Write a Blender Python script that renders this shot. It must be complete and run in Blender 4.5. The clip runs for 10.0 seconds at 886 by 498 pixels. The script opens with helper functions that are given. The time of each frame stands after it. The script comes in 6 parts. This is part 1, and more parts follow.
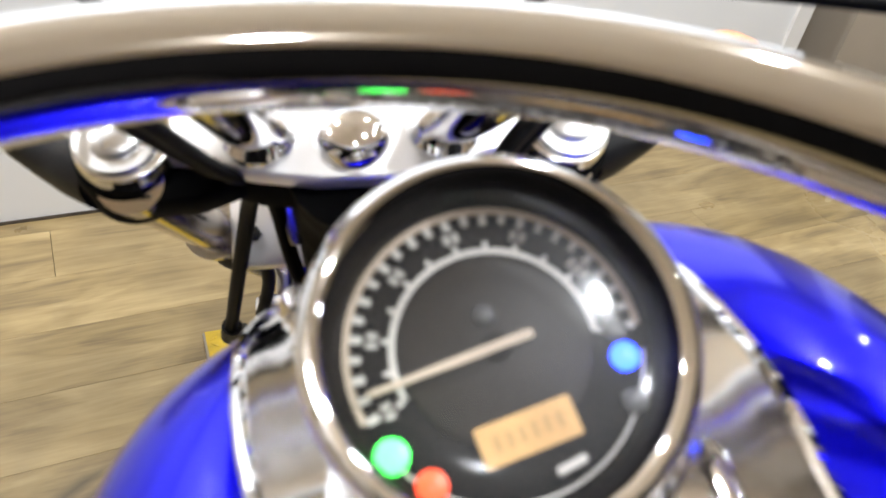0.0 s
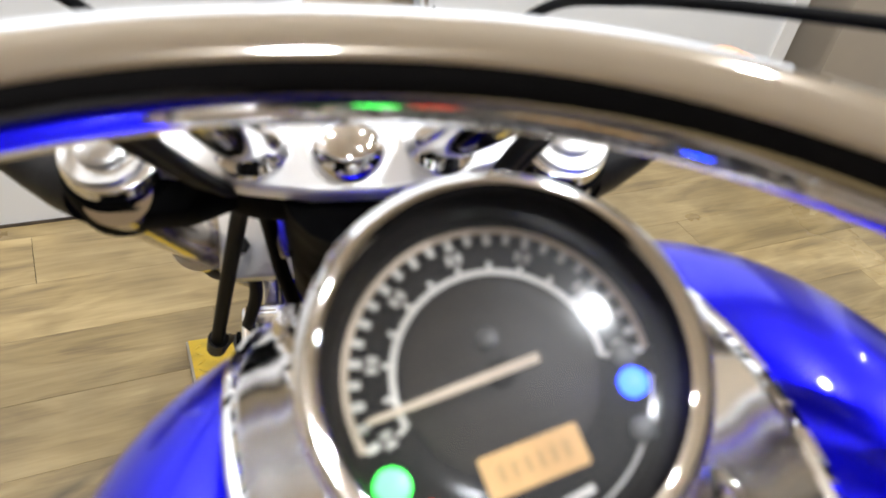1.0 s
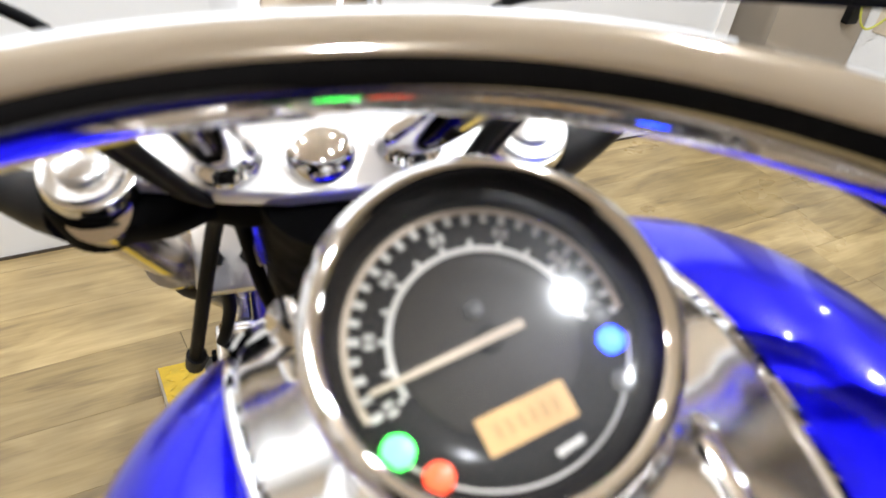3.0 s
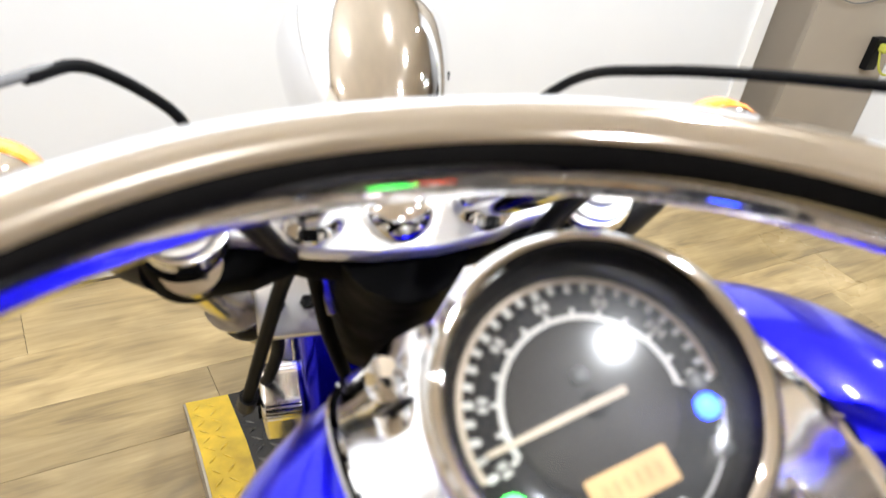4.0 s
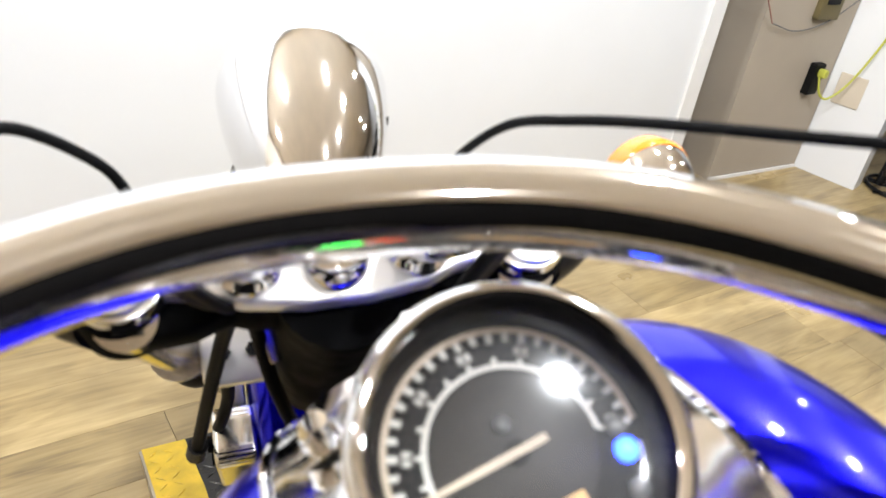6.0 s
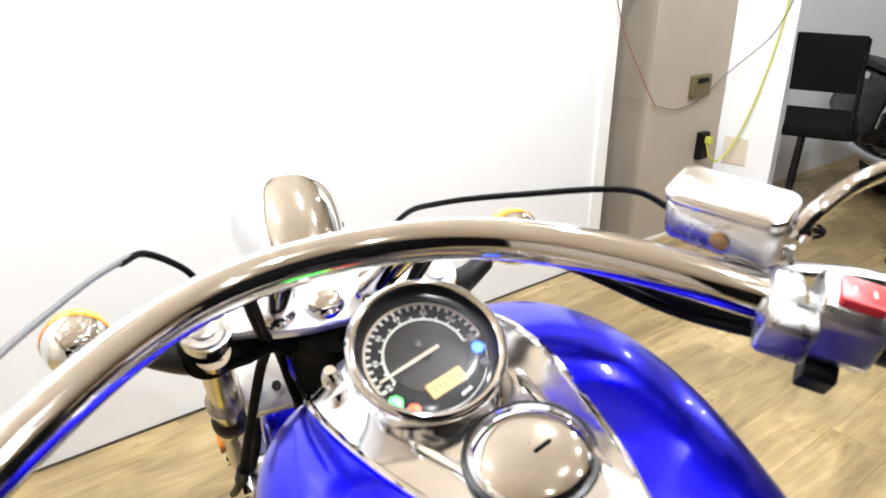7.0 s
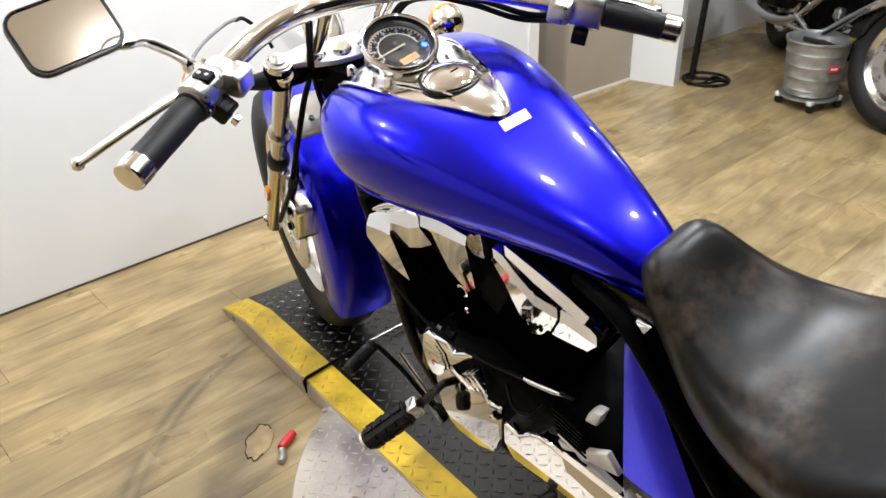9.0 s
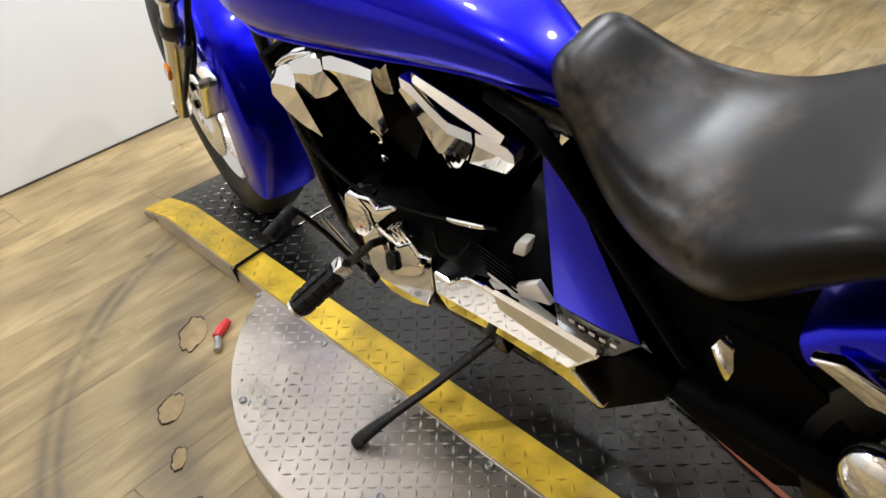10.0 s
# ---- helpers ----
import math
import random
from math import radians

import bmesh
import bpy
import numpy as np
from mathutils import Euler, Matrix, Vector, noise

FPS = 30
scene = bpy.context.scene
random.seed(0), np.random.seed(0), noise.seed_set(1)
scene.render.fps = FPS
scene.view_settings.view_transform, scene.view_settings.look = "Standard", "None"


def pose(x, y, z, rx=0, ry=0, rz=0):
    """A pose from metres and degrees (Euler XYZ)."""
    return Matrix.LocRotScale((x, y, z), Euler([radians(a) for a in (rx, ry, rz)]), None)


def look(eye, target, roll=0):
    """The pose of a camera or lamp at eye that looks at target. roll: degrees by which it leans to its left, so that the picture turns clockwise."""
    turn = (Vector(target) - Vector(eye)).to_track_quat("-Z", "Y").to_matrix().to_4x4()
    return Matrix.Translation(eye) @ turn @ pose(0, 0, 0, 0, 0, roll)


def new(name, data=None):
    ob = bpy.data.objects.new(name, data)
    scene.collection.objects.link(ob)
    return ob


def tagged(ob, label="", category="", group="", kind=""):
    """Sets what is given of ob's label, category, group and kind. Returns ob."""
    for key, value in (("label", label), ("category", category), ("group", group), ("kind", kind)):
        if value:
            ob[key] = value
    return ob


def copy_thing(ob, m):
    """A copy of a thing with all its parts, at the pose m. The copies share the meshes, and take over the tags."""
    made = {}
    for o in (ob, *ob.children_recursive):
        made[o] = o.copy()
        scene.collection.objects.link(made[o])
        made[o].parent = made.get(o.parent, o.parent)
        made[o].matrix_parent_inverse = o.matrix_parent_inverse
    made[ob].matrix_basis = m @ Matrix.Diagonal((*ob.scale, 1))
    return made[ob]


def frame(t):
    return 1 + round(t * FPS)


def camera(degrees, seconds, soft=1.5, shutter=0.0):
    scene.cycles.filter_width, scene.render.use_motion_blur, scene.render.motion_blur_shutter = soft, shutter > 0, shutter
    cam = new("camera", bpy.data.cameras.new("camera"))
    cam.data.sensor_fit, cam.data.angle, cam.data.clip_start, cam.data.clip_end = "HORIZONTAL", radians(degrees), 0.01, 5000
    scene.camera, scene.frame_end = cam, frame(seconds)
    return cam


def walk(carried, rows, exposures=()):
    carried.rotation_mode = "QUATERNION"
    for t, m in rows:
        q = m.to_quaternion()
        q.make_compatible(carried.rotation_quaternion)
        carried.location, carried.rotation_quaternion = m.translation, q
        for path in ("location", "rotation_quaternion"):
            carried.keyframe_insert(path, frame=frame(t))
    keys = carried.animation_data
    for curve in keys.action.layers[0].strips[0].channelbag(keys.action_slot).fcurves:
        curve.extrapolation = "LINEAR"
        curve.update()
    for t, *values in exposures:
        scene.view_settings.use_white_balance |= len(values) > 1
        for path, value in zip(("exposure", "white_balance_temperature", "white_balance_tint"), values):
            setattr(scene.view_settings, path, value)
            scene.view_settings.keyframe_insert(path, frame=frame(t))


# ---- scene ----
cam = camera(59.6, 10.0)

PATH = [
    (0, (-0.089, -0.174, 1.113), (0.581, 1.241, -0.132), 10.3),
    (0.5, (-0.093, -0.172, 1.117), (0.615, 1.243, -0.106), 11.2),
    (1, (-0.091, -0.164, 1.11), (0.618, 1.251, -0.113), 11.6),
    (1.5, (-0.09, -0.165, 1.111), (0.642, 1.251, -0.098), 11.2),
    (2, (-0.091, -0.162, 1.111), (0.644, 1.254, -0.095), 11.7),
    (3.5, (-0.123, -0.185, 1.112), (0.708, 1.221, -0.042), 8.2),
    (4, (-0.14, -0.171, 1.126), (0.655, 1.285, 0.009), 9.5),
    (4.5, (-0.122, -0.166, 1.124), (0.688, 1.278, 0.002), 9.5),
    (5, (-0.115, -0.166, 1.123), (0.71, 1.266, -0.003), 9.1),
    (5.5, (-0.123, -0.168, 1.126), (0.681, 1.28, 0.006), 9.3),
    (6, (-0.128, -0.177, 1.139), (0.76, 1.281, 0.097), 9.1),
    (6.2, (-0.122, -0.194, 1.144), (0.874, 1.217, 0.135), 10.6),
    (7.3, (-0.356, -0.574, 1.281), (0.664, 0.979, 0.541), -1.1),
    (7.5, (-0.428, -0.653, 1.299), (0.632, 0.867, 0.546), -0.4),
    (8, (-0.616, -0.794, 1.323), (0.51, 0.689, 0.595), -0.6),
    (8.2, (-0.651, -0.853, 1.338), (0.519, 0.615, 0.649), 0.9),
    (8.5, (-0.664, -0.952, 1.314), (0.436, 0.537, 0.557), 1.8),
    (8.8, (-0.643, -0.995, 1.282), (0.404, 0.468, 0.408), -0.5),
    (9, (-0.628, -0.993, 1.251), (0.397, 0.415, 0.268), -1.7),
    (9.5, (-0.607, -0.99, 1.184), (0.369, 0.325, 0.036), -4.0),
    (10, (-0.602, -1.025, 1.128), (0.441, 0.212, -0.048), -4.9),
]
walk(cam, [(t, look(eye, target, roll)) for t, eye, target, roll in PATH],
     [(0.0, -0.16), (0.5, -0.22), (2.2, -0.25), (3.5, 0.20), (4.0, 0.24), (4.6, 0.13), (5.0, -0.04), (5.5, 0.0), (6.2, 0.26), (7.3, 0.30), (8.1, 0.18), (8.5, 0.24), (9.0, 0.02), (10.0, 0.02)])
cam.data.dof.use_dof, cam.data.dof.focus_distance, cam.data.dof.aperture_fstop = True, 1.4, 10.0

# ---- light ----
world = bpy.data.worlds.new("room_dark")
world.use_nodes = True
world.node_tree.nodes["Background"].inputs[0].default_value = (0.9, 0.92, 1.0, 1)
world.node_tree.nodes["Background"].inputs[1].default_value = 0.05
scene.world = world
CEIL = 2.42


def lamp(x, y, power, size=0.034, colour=(0.96, 1.0, 1.06), z=CEIL - 0.03):
    """A frosted downlight just under the ceiling, which throws its light down and aside; nearer ones get an added
    ceiling fill.
    """
    data = bpy.data.lights.new("lamp_light", "SPOT")
    data.shadow_soft_size, data.energy, data.color = size, power, colour
    data.spot_size, data.spot_blend = radians(172), 0.15
    ob = new("lamp_light", data)
    ob.location = (x, y, z)
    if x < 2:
        # added fill light, no source of its own: brightens the ceiling round the lamp
        rim = bpy.data.lights.new("ceiling_fill", "POINT")
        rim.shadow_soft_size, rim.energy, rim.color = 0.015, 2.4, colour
        new("ceiling_fill", rim).location = (x, y, CEIL - 0.032)
    return ob


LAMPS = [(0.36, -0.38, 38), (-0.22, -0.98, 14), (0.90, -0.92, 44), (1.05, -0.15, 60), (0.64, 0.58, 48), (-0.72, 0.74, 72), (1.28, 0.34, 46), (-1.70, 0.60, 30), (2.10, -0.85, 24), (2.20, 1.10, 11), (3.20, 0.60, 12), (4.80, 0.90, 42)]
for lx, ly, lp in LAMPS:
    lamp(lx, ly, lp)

# ---- materials ----


def mat(name, colour, rough=0.5, metal=0.0, coat=0.0, var=0.0, scale=20.0, bump=0.0, bscale=200.0, rvar=0.0, spec=0.5, stretch=(1, 1, 1), island=0.0, emit=None, power=0.0):
    m = bpy.data.materials.new(name)
    m.use_nodes = True
    n, l = m.node_tree.nodes, m.node_tree.links
    b = n["Principled BSDF"]
    b.inputs["Base Color"].default_value = (*colour, 1)
    b.inputs["Roughness"].default_value = rough
    b.inputs["Metallic"].default_value = metal
    b.inputs["Coat Weight"].default_value = coat
    b.inputs["Coat Roughness"].default_value = 0.03
    b.inputs["Specular IOR Level"].default_value = spec
    if emit:
        b.inputs["Emission Color"].default_value = (*emit, 1)
        b.inputs["Emission Strength"].default_value = power
    if var or bump or rvar or island:
        tc = n.new("ShaderNodeTexCoord")
        mp = n.new("ShaderNodeMapping")
        mp.inputs["Scale"].default_value = stretch
        l.new(tc.outputs["Object"], mp.inputs[0])
        no = n.new("ShaderNodeTexNoise")
        no.inputs["Scale"].default_value, no.inputs["Detail"].default_value = scale, 6
        l.new(mp.outputs[0], no.inputs["Vector"])
        if var or island:
            hs = n.new("ShaderNodeHueSaturation")
            hs.inputs["Color"].default_value = (*colour, 1)
            mr = n.new("ShaderNodeMapRange")
            mr.inputs[1].default_value, mr.inputs[2].default_value = 0.3, 0.7
            mr.inputs[3].default_value, mr.inputs[4].default_value = 1 - var, 1 + var
            l.new(no.outputs[0], mr.inputs[0])
            l.new(mr.outputs[0], hs.inputs["Value"])
            l.new(hs.outputs[0], b.inputs["Base Color"])
        if rvar:
            mr = n.new("ShaderNodeMapRange")
            mr.inputs[1].default_value, mr.inputs[2].default_value = 0.35, 0.7
            mr.inputs[3].default_value, mr.inputs[4].default_value = max(0.0, rough - rvar), rough + rvar
            l.new(no.outputs[0], mr.inputs[0])
            l.new(mr.outputs[0], b.inputs["Roughness"])
        if bump:
            n2 = n.new("ShaderNodeTexNoise")
            n2.inputs["Scale"].default_value, n2.inputs["Detail"].default_value = bscale, 3
            l.new(mp.outputs[0], n2.inputs["Vector"])
            bp = n.new("ShaderNodeBump")
            bp.inputs["Strength"].default_value, bp.inputs["Distance"].default_value = bump, 0.002
            l.new(n2.outputs[0], bp.inputs["Height"])
            l.new(bp.outputs[0], b.inputs["Normal"])
    return m


CHROME = mat("chrome", (0.86, 0.86, 0.87), 0.045, 1.0, rvar=0.02, scale=12)
ALU = mat("cast_aluminium", (0.72, 0.72, 0.72), 0.32, 1.0, var=0.06, scale=40, rvar=0.08, bump=0.05, bscale=400)
DASHM = mat("dash_chrome", (0.84, 0.83, 0.82), 0.13, 1.0, rvar=0.03, scale=10)
SATIN = mat("satin_silver_casting", (0.80, 0.79, 0.78), 0.36, 0.75, var=0.04, scale=40, rvar=0.06, bump=0.04, bscale=500)
CLEARALU = mat("polished_aluminium", (0.80, 0.79, 0.77), 0.2, 1.0, rvar=0.06, scale=30)
FORKTUBE = mat("fork_tube_chrome", (0.62, 0.56, 0.47), 0.17, 1.0)
BLUE = mat("candy_blue_paint", (0.007, 0.006, 0.76), 0.265, 0.97, coat=0.5, var=0.08, scale=900, spec=0.5)
BLACK = mat("black_paint", (0.004, 0.004, 0.0045), 0.28, 0.0, rvar=0.08, spec=0.35)
BLACKM = mat("matt_black_metal", (0.0013, 0.0013, 0.0015), 0.65, 0.0, var=0.3, scale=30, rvar=0.12, spec=0.04)
RUBBER = mat("black_rubber", (0.008, 0.008, 0.0085), 0.5, var=0.25, scale=40, bump=0.15, bscale=500, spec=0.28)
PLASTIC = mat("black_plastic", (0.005, 0.005, 0.0055), 0.45, bump=0.1, bscale=900, spec=0.15)
AMBER = mat("amber_lens", (0.85, 0.25, 0.02), 0.12, coat=0.6)
REDPL = mat("red_switch_plastic", (0.62, 0.03, 0.03), 0.35, var=0.08, scale=90)
WHITEPL = mat("white_plastic", (0.8, 0.8, 0.78), 0.35, var=0.04)
# paper white; also stands in for the bright reflection on the chrome bracket
STICK = mat("sticker_and_bracket_white", (0.82, 0.8, 0.76), 0.6, var=0.05, scale=60)
DIAL = mat("dial_black", (0.003, 0.003, 0.003), 0.6, spec=0.15, var=0.2, scale=80)
DIALRING = mat("dial_grey", (0.022, 0.018, 0.015), 0.5, spec=0.3)
DIALCUP = mat("dial_cup_black", (0.010, 0.008, 0.007), 0.75, spec=0.15)
MARK = mat("dial_marking_white", (0.74, 0.71, 0.66), 0.5)
TINT = mat("dial_figure_grey", (0.60, 0.57, 0.53), 0.5)
MARKB = mat("dial_marking_cream", (0.62, 0.50, 0.38), 0.5)
LCD = mat("lcd_amber", (0.55, 0.33, 0.12), 0.4, emit=(1.0, 0.52, 0.16), power=0.28, var=0.1, scale=120)
LCDINK = mat("lcd_ink", (0.50, 0.30, 0.11), 0.5, emit=(1.0, 0.5, 0.15), power=0.12)
GREENL = mat("green_tell_tale", (0.05, 0.7, 0.2), 0.3, emit=(0.05, 1.0, 0.08), power=9)
BLUEL = mat("blue_tell_tale", (0.02, 0.06, 0.8), 0.3, emit=(0.012, 0.05, 1.0), power=14)
REDL = mat("red_tell_tale", (0.9, 0.12, 0.05), 0.3, emit=(1.0, 0.05, 0.012), power=2.5)
DIMLENS = mat("unlit_tell_tale", (0.1, 0.1, 0.1), 0.3)
MIRROR = mat("mirror_glass", (0.92, 0.92, 0.92), 0.005, 1.0)
WALLW = mat("white_wall_paint", (0.79, 0.80, 0.81), 0.38, var=0.02, scale=3, rvar=0.1, bump=0.08, bscale=160)
WALLB = mat("beige_wall_paint", (0.40, 0.345, 0.275), 0.6, var=0.05, scale=4, bump=0.1, bscale=140)
# near-black for unseen surfaces, so that the handlebar chrome mirrors a dark band
WALLD = mat("dark_reflection_backdrop", (0.0032, 0.0028, 0.0026), 0.8, spec=0.03, var=0.1, scale=3, bump=0.1, bscale=140)
WALLT = mat("tan_room_paint", (0.52, 0.45, 0.36), 0.7, var=0.05, scale=3, bump=0.1, bscale=140)
TRIMW = mat("white_trim_paint", (0.8, 0.79, 0.77), 0.4, var=0.03, scale=10)
CEILM = mat("beige_ceiling_paint", (0.90, 0.77, 0.60), 0.75, var=0.05, scale=3)
YELLOW = mat("worn_yellow_paint", (0.62, 0.42, 0.03), 0.5, var=0.42, scale=13, rvar=0.12, bump=0.2, bscale=220)
LUGM = mat("worn_tread_lug", (0.11, 0.107, 0.104), 0.3, 0.85, var=0.2, scale=12, rvar=0.1)
LUGY = mat("worn_yellow_lug", (0.60, 0.40, 0.03), 0.45, var=0.35, scale=60, rvar=0.12)
PLATE = mat("dark_tread_plate", (0.048, 0.046, 0.044), 0.3, 0.9, var=0.35, scale=8, rvar=0.12, bump=0.15, bscale=260)
LUGB = mat("polished_tread_lug", (0.72, 0.68, 0.62), 0.34, 0.85, var=0.2, scale=12, rvar=0.1)
PLATEB = mat("bare_tread_plate", (0.51, 0.465, 0.405), 0.38, 0.8, var=0.3, scale=5, rvar=0.15, bump=0.15, bscale=260)
GALV = mat("galvanised_steel", (0.42, 0.43, 0.43), 0.42, 0.8, var=0.15, scale=25, rvar=0.1)
RAG = mat("yellow_cloth", (0.75, 0.68, 0.06), 0.9, var=0.2, scale=60, bump=0.4, bscale=300)
CORDY = mat("yellow_cord_rubber", (0.52, 0.53, 0.08), 0.5)
CORDR = mat("red_brown_cord", (0.3, 0.12, 0.09), 0.5)
CABLE = mat("cable_sheath", (0.003, 0.003, 0.0033), 0.5, spec=0.07)
# near-zero black with no specular, for the cylinders and their fins
FINM = mat("deep_black_fin", (0.0006, 0.0006, 0.0007), 0.85, spec=0.0, var=0.2, scale=60)
CABLEG = mat("grey_cable_braid", (0.13, 0.13, 0.13), 0.45, 0.0)
FABRIC = mat("black_mesh_fabric", (0.004, 0.004, 0.0043), 0.85, spec=0.1, var=0.2, scale=200)
DEVICE = mat("olive_plastic", (0.13, 0.105, 0.045), 0.45, var=0.1)
OUTLETM = mat("beige_outlet_plastic", (0.62, 0.54, 0.43), 0.4)
ORANGE = mat("faded_orange_webbing", (0.42, 0.13, 0.07), 0.8, bump=0.3, bscale=600)
SCRATCH = mat("bare_subfloor", (0.36, 0.265, 0.14), 0.8, var=0.2, scale=30)
DARKEDGE = mat("dark_ragged_edge", (0.07, 0.055, 0.04), 0.9, var=0.3, scale=50)
STEELROD = mat("bright_steel_rod", (0.65, 0.65, 0.65), 0.25, 1.0)
LAMPW = mat("white_lamp_housing", (0.75, 0.75, 0.75), 0.4)


def plank_material():
    m = mat("weathered_vinyl_plank", (0.4, 0.33, 0.21), 0.42)
    n, l = m.node_tree.nodes, m.node_tree.links
    b = n["Principled BSDF"]
    b.inputs["Specular IOR Level"].default_value = 0.55
    tc, info = n.new("ShaderNodeTexCoord"), n.new("ShaderNodeObjectInfo")
    add = n.new("ShaderNodeVectorMath")
    mul = n.new("ShaderNodeMath")
    mul.operation, mul.inputs[1].default_value = "MULTIPLY", 37.0
    l.new(info.outputs["Random"], mul.inputs[0])
    l.new(tc.outputs["Object"], add.inputs[0])
    l.new(mul.outputs[0], add.inputs[1])

    def grain(sc, stretch, detail=6, dist=0.0):
        mp = n.new("ShaderNodeMapping")
        mp.inputs["Scale"].default_value = stretch
        l.new(add.outputs[0], mp.inputs[0])
        no = n.new("ShaderNodeTexNoise")
        no.inputs["Scale"].default_value, no.inputs["Detail"].default_value, no.inputs["Distortion"].default_value = sc, detail, dist
        l.new(mp.outputs[0], no.inputs["Vector"])
        return no.outputs[0]

    broad, fine = grain(2.6, (1.3, 6.0, 1), 3, 1.2), grain(9.0, (1.0, 14.0, 1), 7, 0.5)
    ramp = n.new("ShaderNodeValToRGB")
    e = ramp.color_ramp.elements
    e[0].position, e[0].color = 0.26, (0.170, 0.122, 0.060, 1)
    e[1].position, e[1].color = 0.72, (0.525, 0.402, 0.205, 1)
    mid = ramp.color_ramp.elements.new(0.48)
    mid.color = (0.362, 0.264, 0.120, 1)
    mix = n.new("ShaderNodeMath")
    mix.operation = "MULTIPLY_ADD"
    mix.inputs[1].default_value = 0.26
    l.new(fine, mix.inputs[0])
    sc = n.new("ShaderNodeMath")
    sc.operation, sc.inputs[1].default_value = "MULTIPLY", 0.75
    l.new(broad, sc.inputs[0])
    l.new(sc.outputs[0], mix.inputs[2])
    l.new(mix.outputs[0], ramp.inputs[0])
    hs = n.new("ShaderNodeHueSaturation")
    mr = n.new("ShaderNodeMapRange")
    mr.inputs[3].default_value, mr.inputs[4].default_value = 0.82, 1.12
    l.new(info.outputs["Random"], mr.inputs[0])
    l.new(mr.outputs[0], hs.inputs["Value"])
    l.new(ramp.outputs[0], hs.inputs["Color"])
    # grey-brown grime in blotches, and black rubber arcs swept round the turntable
    geo = n.new("ShaderNodeNewGeometry")
    blot = n.new("ShaderNodeTexNoise")
    blot.inputs["Scale"].default_value, blot.inputs["Detail"].default_value = 3.2, 7
    l.new(geo.outputs["Position"], blot.inputs["Vector"])
    bm_ = n.new("ShaderNodeMapRange")
    bm_.inputs[1].default_value, bm_.inputs[2].default_value = 0.42, 0.68
    bm_.inputs[3].default_value, bm_.inputs[4].default_value = 0.0, 0.46
    l.new(blot.outputs[0], bm_.inputs[0])
    grime = n.new("ShaderNodeMixRGB")
    grime.inputs[2].default_value = (0.130, 0.099, 0.062, 1)
    l.new(bm_.outputs[0], grime.inputs[0])
    l.new(hs.outputs[0], grime.inputs[1])
    dist = n.new("ShaderNodeVectorMath")
    dist.operation = "DISTANCE"
    dist.inputs[1].default_value = (0.30, -0.145, 0)
    l.new(geo.outputs["Position"], dist.inputs[0])
    arc = n.new("ShaderNodeMapRange")
    arc.inputs[1].default_value, arc.inputs[2].default_value = 0.6, 1.1
    l.new(dist.outputs["Value"], arc.inputs[0])
    band = n.new("ShaderNodeValToRGB")
    band.color_ramp.elements[0].color = (0, 0, 0, 1)
    band.color_ramp.elements[1].color = (0, 0, 0, 1)
    for r, k in ((0.66, 0.12), (0.705, 0.62), (0.765, 0.58), (0.805, 0.14), (0.875, 0.12), (0.905, 0.4), (0.92, 0.9), (0.934, 0.45), (0.95, 0.95), (0.968, 0.35), (1.01, 0.0)):
        el = band.color_ramp.elements.new((r - 0.6) / 0.5)
        el.color = (k, k, k, 1)
    l.new(arc.outputs[0], band.inputs[0])
    pat = n.new("ShaderNodeTexNoise")
    pat.inputs["Scale"].default_value, pat.inputs["Detail"].default_value = 6.0, 8
    l.new(geo.outputs["Position"], pat.inputs["Vector"])
    pm_ = n.new("ShaderNodeMapRange")
    pm_.inputs[1].default_value, pm_.inputs[2].default_value = 0.30, 0.62
    pm_.inputs[3].default_value, pm_.inputs[4].default_value = 0.2, 0.85
    l.new(pat.outputs[0], pm_.inputs[0])
    m1, m2 = n.new("ShaderNodeMath"), n.new("ShaderNodeMath")
    m1.operation = m2.operation = "MULTIPLY"
    l.new(band.outputs[0], m1.inputs[0])
    m1.inputs[1].default_value = 1.0
    l.new(m1.outputs[0], m2.inputs[0])
    l.new(pm_.outputs[0], m2.inputs[1])
    scuff = n.new("ShaderNodeMixRGB")
    scuff.inputs[2].default_value = (0.075, 0.057, 0.038, 1)
    l.new(m2.outputs[0], scuff.inputs[0])
    l.new(grime.outputs[0], scuff.inputs[1])
    l.new(scuff.outputs[0], b.inputs["Base Color"])
    rr = n.new("ShaderNodeMapRange")
    rr.inputs[1].default_value, rr.inputs[2].default_value = 0.35, 0.7
    rr.inputs[3].default_value, rr.inputs[4].default_value = 0.25, 0.52
    l.new(blot.outputs[0], rr.inputs[0])
    l.new(rr.outputs[0], b.inputs["Roughness"])
    bp = n.new("ShaderNodeBump")
    bp.inputs["Strength"].default_value, bp.inputs["Distance"].default_value = 0.12, 0.001
    l.new(fine, bp.inputs["Height"])
    l.new(bp.outputs[0], b.inputs["Normal"])
    return m


PLANK = plank_material()


